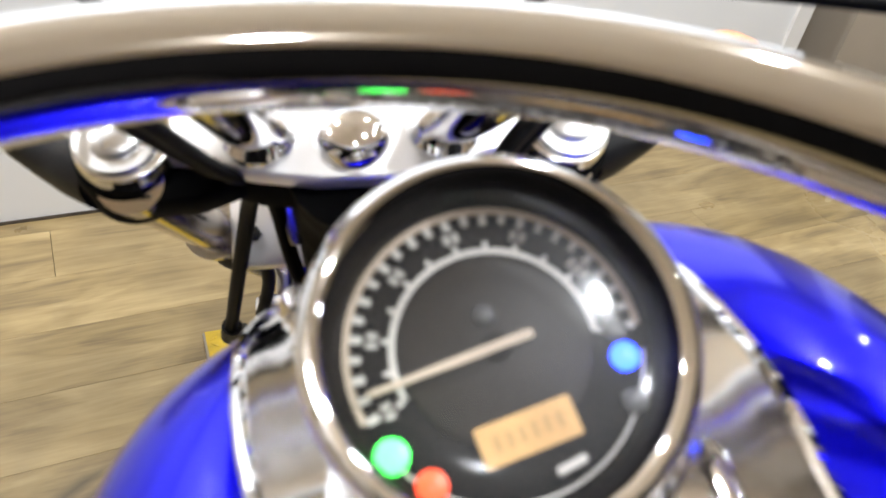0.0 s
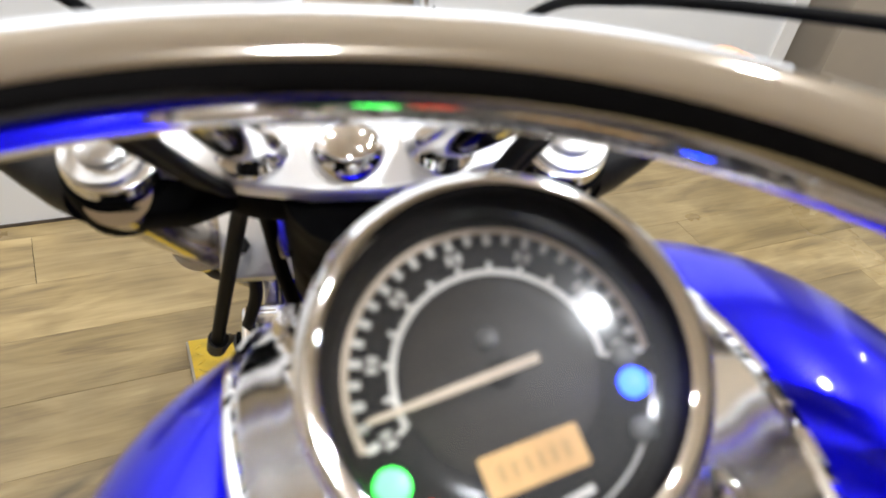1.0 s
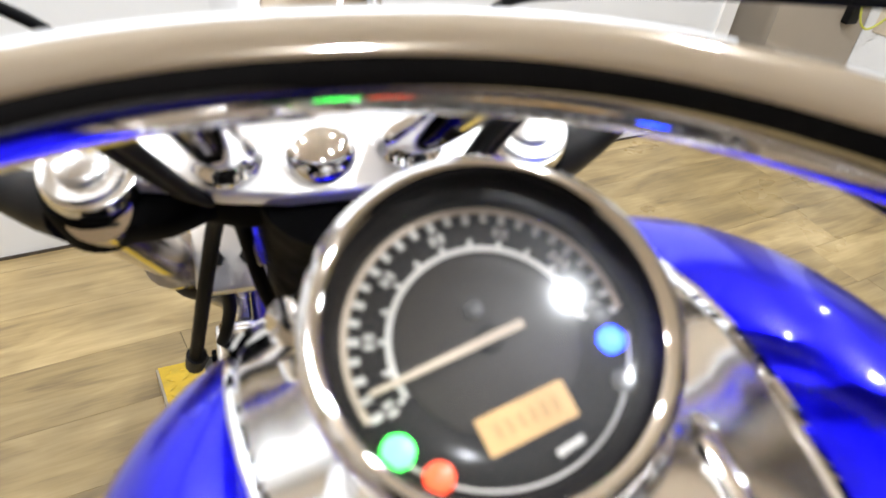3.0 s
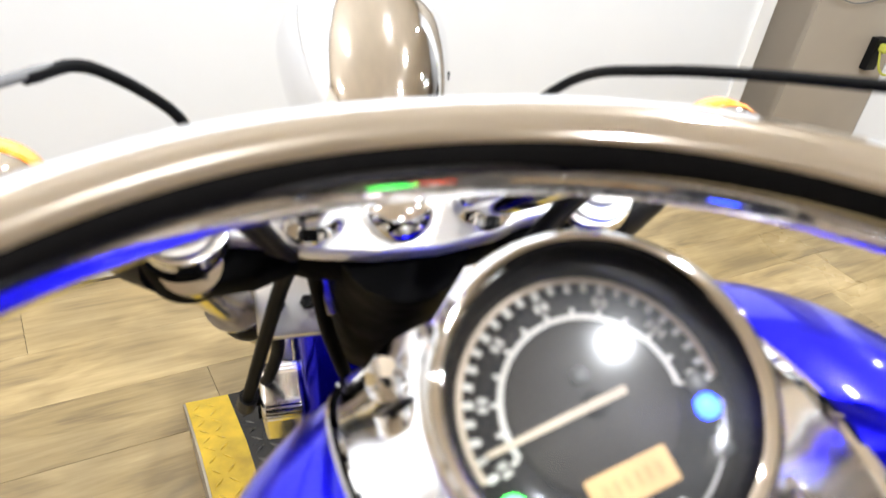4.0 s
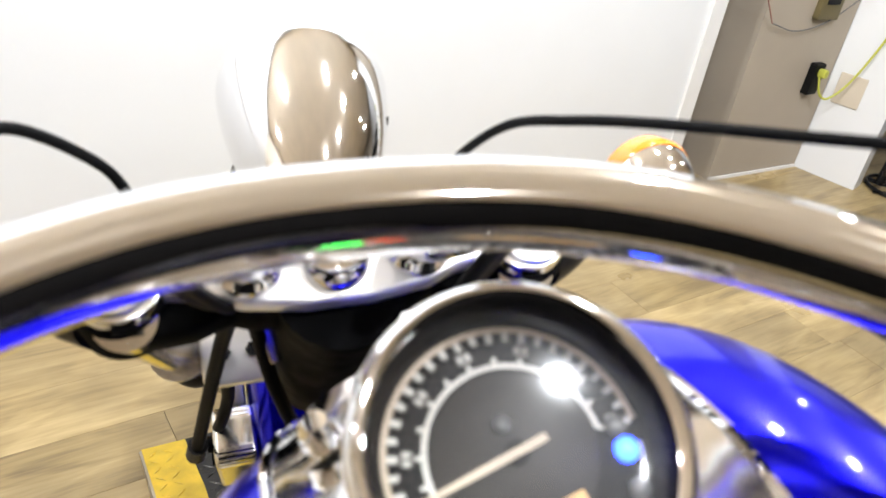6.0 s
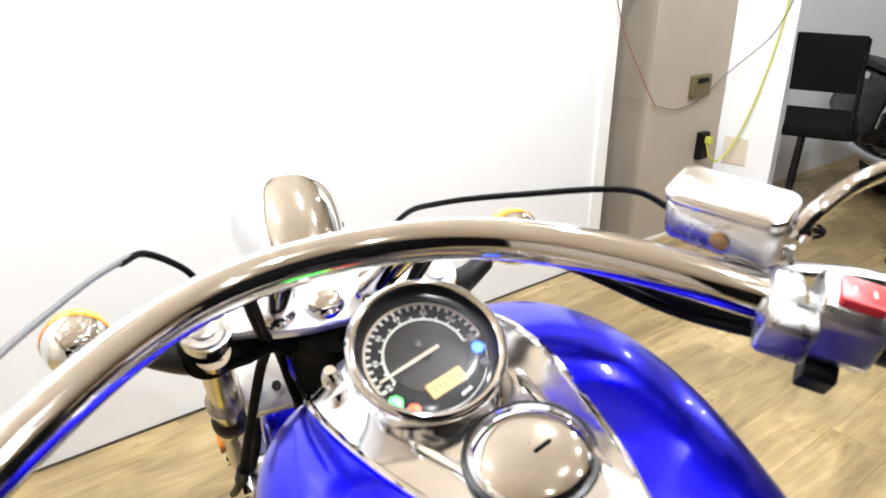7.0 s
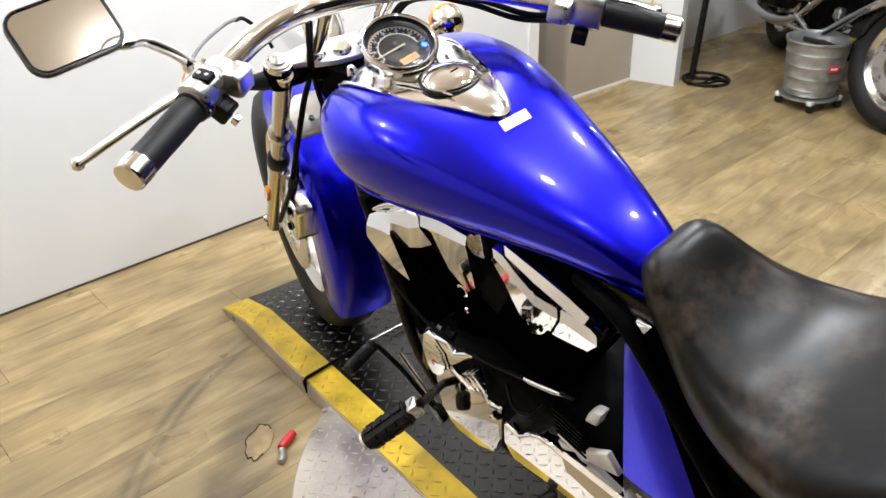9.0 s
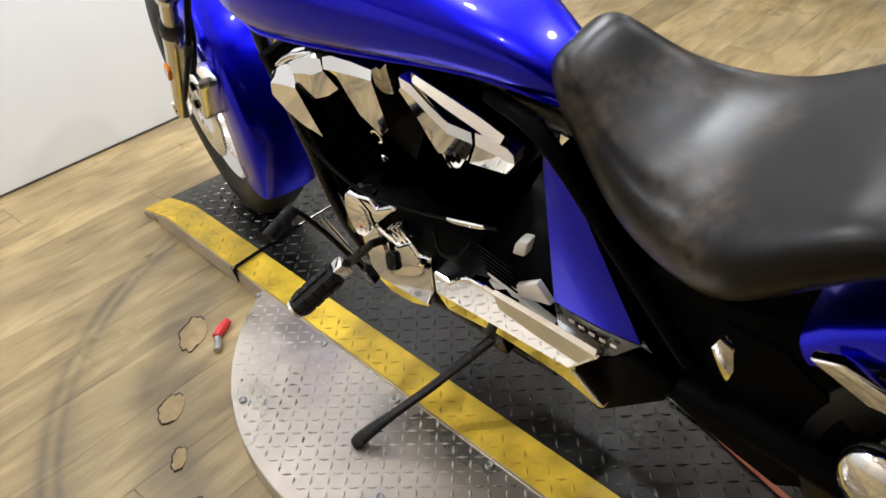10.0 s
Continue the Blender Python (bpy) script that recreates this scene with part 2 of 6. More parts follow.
def glass_material():
    m = bpy.data.materials.new("clear_glass")
    m.use_nodes = True
    n, l = m.node_tree.nodes, m.node_tree.links
    n.remove(n["Principled BSDF"])
    tr, gl, mx, fr = n.new("ShaderNodeBsdfTransparent"), n.new("ShaderNodeBsdfGlossy"), n.new("ShaderNodeMixShader"), n.new("ShaderNodeFresnel")
    gl.inputs["Roughness"].default_value = 0.11
    haze, both = n.new("ShaderNodeBsdfGlossy"), n.new("ShaderNodeMixShader")
    haze.inputs["Roughness"].default_value = 0.42
    both.inputs[0].default_value = 0.6
    l.new(gl.outputs[0], both.inputs[1])
    l.new(haze.outputs[0], both.inputs[2])
    fr.inputs[0].default_value = 1.5
    l.new(fr.outputs[0], mx.inputs[0])
    l.new(tr.outputs[0], mx.inputs[1])
    l.new(both.outputs[0], mx.inputs[2])
    # a thin pale diffuse layer imitates the grey glare over the dial
    dust, glare_film = n.new("ShaderNodeBsdfDiffuse"), n.new("ShaderNodeMixShader")
    dust.inputs[0].default_value = (0.75, 0.75, 0.78, 1)
    glare_film.inputs[0].default_value = 0.006
    l.new(mx.outputs[0], glare_film.inputs[1])
    l.new(dust.outputs[0], glare_film.inputs[2])
    l.new(glare_film.outputs[0], n["Material Output"].inputs[0])
    return m


GLASS = glass_material()


def vinyl_material():
    """Black vinyl with brownish scuffs and a patchy sheen."""
    m = mat("black_vinyl", (0.0032, 0.003, 0.0029), 0.39, rvar=0.08, scale=11, bump=0.09, bscale=150, spec=0.23)
    n, l = m.node_tree.nodes, m.node_tree.links
    tc, big, fine = n.new("ShaderNodeTexCoord"), n.new("ShaderNodeTexNoise"), n.new("ShaderNodeTexNoise")
    big.inputs["Scale"].default_value, big.inputs["Detail"].default_value = 9.0, 3
    fine.inputs["Scale"].default_value, fine.inputs["Detail"].default_value = 70.0, 4
    mask, grain, both, mix = n.new("ShaderNodeMapRange"), n.new("ShaderNodeMapRange"), n.new("ShaderNodeMath"), n.new("ShaderNodeMix")
    mask.inputs[1].default_value, mask.inputs[2].default_value = 0.50, 0.68
    grain.inputs[1].default_value, grain.inputs[2].default_value = 0.3, 0.65
    both.operation, mix.data_type = "MULTIPLY", "RGBA"
    mix.inputs[6].default_value, mix.inputs[7].default_value = (0.0032, 0.003, 0.0029, 1), (0.050, 0.036, 0.026, 1)
    for t in (big, fine):
        l.new(tc.outputs["Object"], t.inputs["Vector"])
    l.new(big.outputs[0], mask.inputs[0])
    l.new(fine.outputs[0], grain.inputs[0])
    l.new(mask.outputs[0], both.inputs[0])
    l.new(grain.outputs[0], both.inputs[1])
    l.new(both.outputs[0], mix.inputs[0])
    l.new(mix.outputs[2], n["Principled BSDF"].inputs["Base Color"])
    return m


LEATHER = vinyl_material()

# ---- mesh helpers ----


def finish(name, bm, material, angle=35):
    me = bpy.data.meshes.new(name)
    bmesh.ops.recalc_face_normals(bm, faces=bm.faces)
    bm.to_mesh(me)
    bm.free()
    me.materials.append(material)
    me.shade_smooth()
    me.set_sharp_from_angle(angle=radians(angle))
    return me


def part(name, bm, material, parent=None, label="", angle=35):
    """One mesh object, under a thing or a part."""
    ob = new(name, finish(name, bm, material, angle))
    if parent:
        ob.parent = parent
    return tagged(ob, label) if label else ob


def thing(name, label, category, group="", kind="", m=None):
    ob = new(name)
    ob.empty_display_size = 0.05
    if m:
        ob.matrix_world = m
    return tagged(ob, label, category, group, kind)


def V(*a):
    return Vector(a)


def smooth_path(pts, n=8):
    """Points along a Catmull-Rom curve through pts."""
    p = [Vector(q) for q in pts]
    p = [2 * p[0] - p[1]] + p + [2 * p[-1] - p[-2]]
    out = []
    for i in range(1, len(p) - 2):
        for k in range(n):
            t = k / n
            a, b, c, d = p[i - 1], p[i], p[i + 1], p[i + 2]
            out.append(0.5 * (2 * b + (c - a) * t + (2 * a - 5 * b + 4 * c - d) * t * t + (3 * b - a - 3 * c + d) * t ** 3))
    return out + [p[-2]]


def bridge(bm, rings, caps=True, closed=True):
    vs = [[bm.verts.new(q) for q in r] for r in rings]
    n = len(vs[0])
    for a, b in zip(vs, vs[1:]):
        for i in range(n if closed else n - 1):
            j = (i + 1) % n
            bm.faces.new((a[i], a[j], b[j], b[i]))
    if caps and closed:
        bm.faces.new(vs[0])
        bm.faces.new(vs[-1])
    return bm


def tube(pts, r, seg=12, bm=None, caps=True, flat=1.0):
    """A round bar along pts; r is a number or one radius a point."""
    bm = bm or bmesh.new()
    pts = [Vector(p) for p in pts]
    rs = r if isinstance(r, (list, tuple)) else [r] * len(pts)
    t0 = (pts[1] - pts[0]).normalized()
    up = t0.orthogonal().normalized() if abs(t0.z) > 0.95 else (V(0, 0, 1) - t0 * t0.z).normalized()
    rings = []
    for i, p in enumerate(pts):
        t = (pts[min(i + 1, len(pts) - 1)] - pts[max(i - 1, 0)]).normalized()
        up = (up - t * up.dot(t)).normalized()
        side = t.cross(up)
        rings.append([p + rs[i] * (math.cos(a) * side + flat * math.sin(a) * up) for a in (2 * math.pi * k / seg for k in range(seg))])
    return bridge(bm, rings, caps)


def lathe(profile, m=Matrix(), seg=32, bm=None, caps=True):
    """(radius, height) pairs turned round the z axis of m."""
    bm = bm or bmesh.new()
    rings = [[m @ V(max(r, 0.0004) * math.cos(2 * math.pi * k / seg), max(r, 0.0004) * math.sin(2 * math.pi * k / seg), h) for k in range(seg)] for r, h in profile]
    return bridge(bm, rings, caps)


def axis(p, d, up=None):
    """The frame at p whose z axis is d."""
    d = Vector(d).normalized()
    x = Vector(up or (V(0, 0, 1) if abs(d.z) < 0.9 else V(0, 1, 0))).cross(d).normalized()
    y = d.cross(x)
    return Matrix(((x.x, y.x, d.x, p[0]), (x.y, y.y, d.y, p[1]), (x.z, y.z, d.z, p[2]), (0, 0, 0, 1)))


def box(sx, sy, sz, m=Matrix(), bevel=0.0, seg=2, bm=None):
    b = bmesh.new()
    bmesh.ops.create_cube(b, size=1, matrix=Matrix.Diagonal((sx, sy, sz, 1)))
    if bevel:
        bmesh.ops.bevel(b, geom=b.edges[:], offset=bevel, segments=seg, profile=0.5, affect="EDGES")
    b.transform(m)
    return join(bm, b)


def join(bm, b):
    if bm is None:
        return b
    me = bpy.data.meshes.new("tmp")
    b.to_mesh(me)
    b.free()
    bm.from_mesh(me)
    bpy.data.meshes.remove(me)
    return bm


def slab(outline, thick, m=Matrix(), bevel=0.0, seg=2, bm=None):
    """A flat polygon (x, y) of the frame m, thick along its z."""
    b = bmesh.new()
    lo = [b.verts.new((x, y, -thick / 2)) for x, y in outline]
    hi = [b.verts.new((x, y, thick / 2)) for x, y in outline]
    n = len(outline)
    b.faces.new(lo)
    b.faces.new(hi)
    for i in range(n):
        b.faces.new((lo[i], lo[(i + 1) % n], hi[(i + 1) % n], hi[i]))
    bmesh.ops.recalc_face_normals(b, faces=b.faces)
    if bevel:
        bmesh.ops.bevel(b, geom=b.edges[:], offset=bevel, segments=seg, profile=0.5, affect="EDGES")
    b.transform(m)
    return join(bm, b)


def rounded(w, h, r, n=6):
    """The outline of a rectangle with round corners."""
    out = []
    for cx, cy, a0 in ((w / 2 - r, h / 2 - r, 0), (-w / 2 + r, h / 2 - r, 90), (-w / 2 + r, -h / 2 + r, 180), (w / 2 - r, -h / 2 + r, 270)):
        for k in range(n + 1):
            a = radians(a0 + 90 * k / n)
            out.append((cx + r * math.cos(a), cy + r * math.sin(a)))
    return out


def bolt(p, d, r=0.006, h=0.004, bm=None):
    return lathe([(r, 0), (r, h * 0.7), (r * 0.8, h)], axis(p, d), 6, bm)


def moved(bm, m):
    bm.transform(m)
    return bm


def interp(table, y):
    """Smooth values between the rows (y, a, b, ...) of a table in falling or rising y."""
    t = sorted(table)
    y = min(max(y, t[0][0]), t[-1][0])
    i = max(k for k in range(len(t) - 1) if t[k][0] <= y or k == 0)
    a, b = t[i], t[i + 1]
    p, q = t[max(i - 1, 0)], t[min(i + 2, len(t) - 1)]
    h = b[0] - a[0]
    u = (y - a[0]) / h
    out = []
    for k in range(1, len(a)):
        ma, mb = (b[k] - p[k]) / (b[0] - p[0]) * h, (q[k] - a[k]) / (q[0] - a[0]) * h
        out.append((2 * u ** 3 - 3 * u * u + 1) * a[k] + (u ** 3 - 2 * u * u + u) * ma + (3 * u * u - 2 * u ** 3) * b[k] + (u ** 3 - u * u) * mb)
    return out

# ---- the room ----
WDIR = V(1, 0.105, 0).normalized()          # the way along the display wall
WPERP = V(-WDIR.y, WDIR.x, 0)
ROOM_TURN = math.degrees(math.atan2(WDIR.y, WDIR.x))


def along(x0, y0, u, v, z=0.0):
    """u along the display wall and v into it, from (x0, y0)."""
    return V(x0, y0, z) + u * WDIR + v * WPERP


def wall_slab(name, a, b, thick, z0, z1, material, label="", parent=None, side=1):
    """An upright wall from a to b; its thickness lies behind it."""
    a, b = V(a[0], a[1], 0), V(b[0], b[1], 0)
    d = (b - a).normalized()
    nrm = V(-d.y, d.x, 0) * thick * side
    bm = bmesh.new()
    lo = [bm.verts.new((p.x, p.y, z0)) for p in (a, b, b + nrm, a + nrm)]
    hi = [bm.verts.new((p.x, p.y, z1)) for p in (a, b, b + nrm, a + nrm)]
    bm.faces.new(lo)
    bm.faces.new(hi)
    for i in range(4):
        bm.faces.new((lo[i], lo[(i + 1) % 4], hi[(i + 1) % 4], hi[i]))
    ob = part(name, bm, material, parent, angle=20)
    if parent is None:
        tagged(ob, label, "wall", "", "structure")
    return ob


WC = V(1.765, 1.549, 0)                       # foot of the display wall's end
wall_a = WC - 4.6 * WDIR
wall_slab("wall_front", wall_a, WC, 0.09, 0, CEIL, WALLW, "white painted display wall behind the blue motorcycle")
foot = wall_slab("baseboard", wall_a - 0.004 * WPERP, WC - 0.004 * WPERP, 0.003, 0, 0.007, DARKEDGE, "thin dark joint along the foot of the display wall")
tagged(foot, "", "baseboard")
trim = wall_slab("trim", wall_a - 0.012 * WPERP, WC - 0.012 * WPERP + 0.012 * WDIR, 0.011, 1.165, 1.20, TRIMW, "narrow white painted ledge along the display wall")
tagged(trim, "", "trim")
col = wall_slab("trim", WC - 0.012 * WPERP - 0.05 * WDIR, WC - 0.012 * WPERP + 0.012 * WDIR, 0.011, 0, 1.163, TRIMW, "white corner strip at the wall's end")
tagged(col, "", "trim")
# pillar with the socket, and the recess behind
wall_slab("wall_pillar", (2.03, 1.60), (2.52, 1.625), 0.5, 0, CEIL, WALLB, "beige painted pillar wall with a socket")
wall_slab("wall_pillar_side", (2.03, 1.604), (1.94, 2.3), 0.03, 0, CEIL, WALLB, "beige painted side of the pillar", side=-1)
wall_slab("wall_jamb", (2.523, 1.625), (2.60, 1.40), 0.08, 0, CEIL, WALLW, "white painted end of the pillar wall")
bb = wall_slab("baseboard", (2.03, 1.592), (2.515, 1.617), 0.006, 0, 0.012, TRIMW, "thin white strip along the wall foot")
tagged(bb, "", "baseboard")
wall_slab("wall_back", (2.55, 1.75), (8.0, 2.25), 0.1, 0, CEIL, WALLW, "white painted far wall of the showroom")
wall_slab("wall_recess", (1.6, 2.3), (2.6, 2.32), 0.1, 0, CEIL, WALLB, "beige wall behind the pillar")
wall_slab("wall_right", (8.0, 2.3), (8.2, -1.95), 0.1, 0, CEIL, WALLT, "tan painted side wall of the showroom")
# out of view; an added dark backdrop for the chrome to reflect
wall_slab("wall_rear", (8.3, -1.72), (-3.2, -1.92), 0.1, 0, CEIL, WALLD, "unseen near-black rear wall, added to darken the chrome reflections")
wall_slab("wall_left", (-2.5, -1.95), (-2.4, 1.2), 0.1, 0, CEIL, WALLT, "tan painted side wall of the showroom")
ceil = part("ceiling", box(11.4, 4.8, 0.1, pose(2.65, 0.40, CEIL + 0.05)), CEILM)
tagged(ceil, "plain beige painted showroom ceiling", "ceiling", "", "structure")
# the slab below the planks takes the same near-black, to keep reflections dark
floor = part("floor", box(11.4, 4.8, 0.1, pose(2.65, 0.40, -0.055)), WALLD)
tagged(floor, "weathered tan wood-look vinyl plank floor", "floor", "", "structure")

# ceiling lamps
first = thing("ceiling_lamp", "round white downlight set under the ceiling", "lamp", "ceiling lamps", m=pose(LAMPS[0][0], LAMPS[0][1], CEIL))
part("trim_ring", lathe([(0.035, -0.001), (0.050, -0.001), (0.049, -0.005), (0.040, -0.008), (0.035, -0.006), (0.035, -0.001)], Matrix(), 32, caps=False), LAMPW, first)
part("reflector", lathe([(0.035, -0.004), (0.024, -0.0025), (0.0, -0.002)], Matrix(), 28, caps=False), LAMPW, first)
for lx, ly, lp in LAMPS[1:]:
    copy_thing(first, pose(lx, ly, CEIL))

# ---- lift platform and turntable ----
PLAT = pose(-0.017, 0, 0, 0, 0, 1.5)            # along y, its outer left edge on x = 0
PLW, PLF, PLR, PLZ, RAMP = 0.585, 0.915, -1.75, 0.05, 0.16


def plat_z(y):
    return 0.010 + (PLZ - 0.010) * min(1, max(0, (PLF - y) / RAMP))


def lugs(inside, step, length, width, height, zf, m=Matrix(), z0=0.0):
    """Rows of small raised bars, turned this way and that by turns."""
    bm = bmesh.new()
    x0, x1, y0, y1 = inside[:4]
    test = inside[4] if len(inside) > 4 else (lambda x, y: True)
    nx, ny = int((x1 - x0) / step), int((y1 - y0) / step)
    for i in range(nx):
        for j in range(ny):
            x, y = x0 + (i + 0.5) * step, y0 + (j + 0.5) * step
            if not test(x, y):
                continue
            a = radians(45 if (i + j) % 2 else -45)
            c, s = math.cos(a), math.sin(a)
            z = zf(y)
            base = [(-length / 2, 0), (0, -width / 2), (length / 2, 0), (0, width / 2)]
            tilt = zf(y + 0.001) - zf(y)
            vs = [bm.verts.new((x + c * u - s * v, y + s * u + c * v, z - 0.0004 + tilt * 1000 * (s * u + c * v))) for u, v in base]
            top = [bm.verts.new((x + c * u - s * v, y + s * u + c * v, z + height + tilt * 1000 * (s * u + c * v))) for u, v in ((-length * 0.22, 0), (0, -width * 0.12), (length * 0.22, 0), (0, width * 0.12))]
            bm.faces.new(top)
            for k in range(4):
                bm.faces.new((vs[k], vs[(k + 1) % 4], top[(k + 1) % 4], top[k]))
    bm.transform(m)
    return bm


platform = thing("lift_platform", "dark tread-plate motorcycle ramp platform with worn yellow edges", "platform", m=PLAT)


def strip(name, x0, x1, material, z_up=0.0):
    bm = bmesh.new()
    ys = [PLR, PLF - RAMP, PLF]
    rings = []
    for y in ys:
        zt = plat_z(y) + z_up
        rings.append([V(x0, y, 0.002), V(x1, y, 0.002), V(x1, y, zt), V(x0, y, zt)])
    bridge(bm, rings)
    return part(name, bm, material, platform, angle=15)


YW = 0.082
strip("deck", YW, PLW - YW, PLATE)
strip("yellow_edge", 0.004, YW, YELLOW)
strip("yellow_edge", PLW - YW, PLW - 0.004, YELLOW)
strip("side_plate", 0, 0.004, PLATEB, -0.003)
strip("side_plate", PLW - 0.004, PLW, PLATEB, -0.003)
LS = 0.026
part("deck_treads", lugs((YW + 0.005, PLW - YW, PLR, PLF), LS, 0.028, 0.0075, 0.0018, plat_z), LUGM, platform)
part("edge_treads", lugs((0.006, YW, PLR, PLF), LS, 0.028, 0.0065, 0.0014, plat_z), LUGY, platform)
part("edge_treads", lugs((PLW - YW, PLW - 0.006, PLR, PLF), LS, 0.028, 0.0065, 0.0014, plat_z), LUGY, platform)
side_treads = lugs((0.006, 0.046, 0.38, PLF - 0.1), 0.02, 0.02, 0.005, 0.0012, lambda y: 0.0, Matrix(((0, 0, -1, 0), (0, 1, 0, 0), (1, 0, 0, 0), (0, 0, 0, 1))))
part("side_treads", side_treads, PLATEB, platform)

DISC, DISR, DISZ = V(0.266, -0.184, 0), 0.572, 0.044
turntable = thing("turntable", "round bare steel tread-plate turntable on the plank floor", "turntable", m=pose(DISC.x, DISC.y, 0))
part("disc", lathe([(DISR - 0.003, 0.002), (DISR, 0.004), (DISR, DISZ - 0.002), (DISR - 0.002, DISZ)], Matrix(), 128), PLATEB, turntable)
part("disc_treads", lugs((-DISR, DISR, -DISR, DISR, lambda x, y: x * x + y * y < (DISR - 0.012) ** 2), 0.0215, 0.023, 0.0068, 0.0015, lambda y: DISZ), LUGB, turntable)
for bx, by in ((-0.2354, 0.0437), (-0.0311, -0.173), (-0.0344, 0.0559), (-0.0178, -0.4056), (-0.0421, 0.2983), (-0.19, -0.32)):
    part("bolt", lathe([(0.0075, 0), (0.0075, 0.003), (0.006, 0.0045), (0.003, 0.002)], pose(bx - DISC.x, by - DISC.y, DISZ), 10), GALV, turntable, "grey recessed bolt head")

# ---- the blue motorcycle ----
BIKE = pose(0.2229, 0.0096, 0.05) @ pose(0, 0, 0, 0, 0, 2.5) @ pose(0, 0, 0, 0, -14, 0)   # leaning on its side stand
bike = thing("motorcycle", "blue and chrome cruiser motorcycle leaning on its side stand", "motorcycle", m=BIKE)
BARM = pose(-0.012, 0, 0, 0, 0.8, 0)
STEER = Matrix.Translation((0, 0.135, 0.898)) @ Matrix.Rotation(radians(-15.5), 4, V(0, -math.sin(radians(33)), math.cos(radians(33))))


def bpart(name, bm, material, label="", parent=None, angle=35):
    return part(name, bm, material, parent or bike, label, angle)


def spart(name, bm, material, label="", parent=None, angle=35):
    """A part that turns with the bars."""
    return part(name, moved(bm, STEER), material, parent or bike, label, angle)


# tank: y, half width, top, bottom
TANK = [(0.098, 0.014, 0.838, 0.806), (0.084, 0.056, 0.860, 0.777), (0.059, 0.103, 0.883, 0.750), (0.020, 0.145, 0.903, 0.731), (-0.039, 0.165, 0.913, 0.716), (-0.098, 0.165, 0.912, 0.718), (-0.156, 0.157, 0.903, 0.720),
        (-0.215, 0.141, 0.886, 0.720), (-0.274, 0.122, 0.863, 0.719), (-0.333, 0.102, 0.838, 0.720), (-0.392, 0.081, 0.812, 0.716), (-0.441, 0.063, 0.787, 0.706), (-0.485, 0.048, 0.758, 0.694), (-0.505, 0.037, 0.741, 0.688)]
WIDE, SQ = 0.56, 3.2


def hollow(x, y):
    """The shallow seat under the dash and the dial."""
    return 0.024 * math.exp(-(x / 0.075) ** 4) * math.exp(-((y + 0.05) / 0.115) ** 4)



def tank_point(y, a, grow=0.0):
    """The skin at y; a = 0 left, 90 top, 180 right, -90 below."""
    w, t, b = interp(TANK, y)
    h = t - b
    zc = b + WIDE * h
    c, s = math.cos(radians(180 - a)), math.sin(radians(a))
    e = 2 / (SQ if 0 < a < 180 else 2.15)
    x = math.copysign(abs(c) ** e, c) * (w + grow)
    z = math.copysign(abs(s) ** e, s)
    z = zc + (z * (t - zc + grow) if z > 0 else z * (zc - b + grow))
    return V(x, y, z - (hollow(x, y) if 0 < a < 180 else 0))


def tank_top(x, y, lift=0.0):
    """The skin above (x, y)."""
    w, t, b = interp(TANK, y)
    zc = b + WIDE * (t - b)
    e = SQ
    return V(x, y, zc + (t - zc) * max(0.0, 1 - abs(x / w) ** e) ** (1 / e) + lift - hollow(x, y))


ys = [p.x for p in smooth_path([(r[0], 0, 0) for r in TANK], 4)]
tank_bm = bridge(bmesh.new(), [[tank_point(y, a) for a in range(-90, 270, 4)] for y in ys])
for _ in range(18):
    bmesh.ops.smooth_vert(tank_bm, verts=tank_bm.verts, factor=0.5, use_axis_x=True, use_axis_y=True, use_axis_z=True)
tank = bpart("fuel_tank", tank_bm, BLUE, "glossy candy-blue teardrop fuel tank", angle=60)
# dark seam along the tank's lower lip
seam = bmesh.new()
for sgn in (0, 1):
    tube([tank_point(y, 180 + 38 if sgn else -38, 0.0006) for y in ys], 0.003, 6, seam)
bpart("tank_seam", seam, BLUE, "", tank)

# chrome dash on the tank: half widths along its length
DASH = [(0.075, 0.052), (0.06, 0.066), (0.03, 0.076), (-0.02, 0.081), (-0.07, 0.078), (-0.12, 0.067), (-0.17, 0.051), (-0.21, 0.034), (-0.235, 0.021), (-0.248, 0.009), (-0.251, 0.002)]
dash_bm = bmesh.new()
rings = []
for p in smooth_path([(y, w, 0) for y, w in DASH], 3):
    y, w = p.x, max(p.y, 0.0015)
    ring = []
    for k in range(25):
        u = -1 + k / 12
        crown = 0.011 * max(0, 1 - abs(u) ** 4) + 0.0015
        crown *= min(1, (y + 0.2515) / 0.03 + 0.1)
        ring.append(tank_top(w * u, min(y, 0.09), crown))
    rings.append(ring)
bridge(dash_bm, rings, caps=False, closed=False)
for _ in range(45):
    bmesh.ops.smooth_vert(dash_bm, verts=[v for v in dash_bm.verts if not v.is_boundary], factor=0.5, use_axis_x=True, use_axis_y=True, use_axis_z=True)
dash = bpart("dash_panel", dash_bm, DASHM, "mirror-polished chrome teardrop dash panel", angle=60)
edge = [tank_top(-p.y, p.x, 0.001) for p in smooth_path([(y, w, 0) for y, w in DASH], 3)]
edge = edge + [tank_top(p.y, p.x, 0.001) for p in reversed(smooth_path([(y, w, 0) for y, w in DASH], 3))]
bpart("dash_edge", tube(edge, 0.0028, 8), CHROME, "", dash)
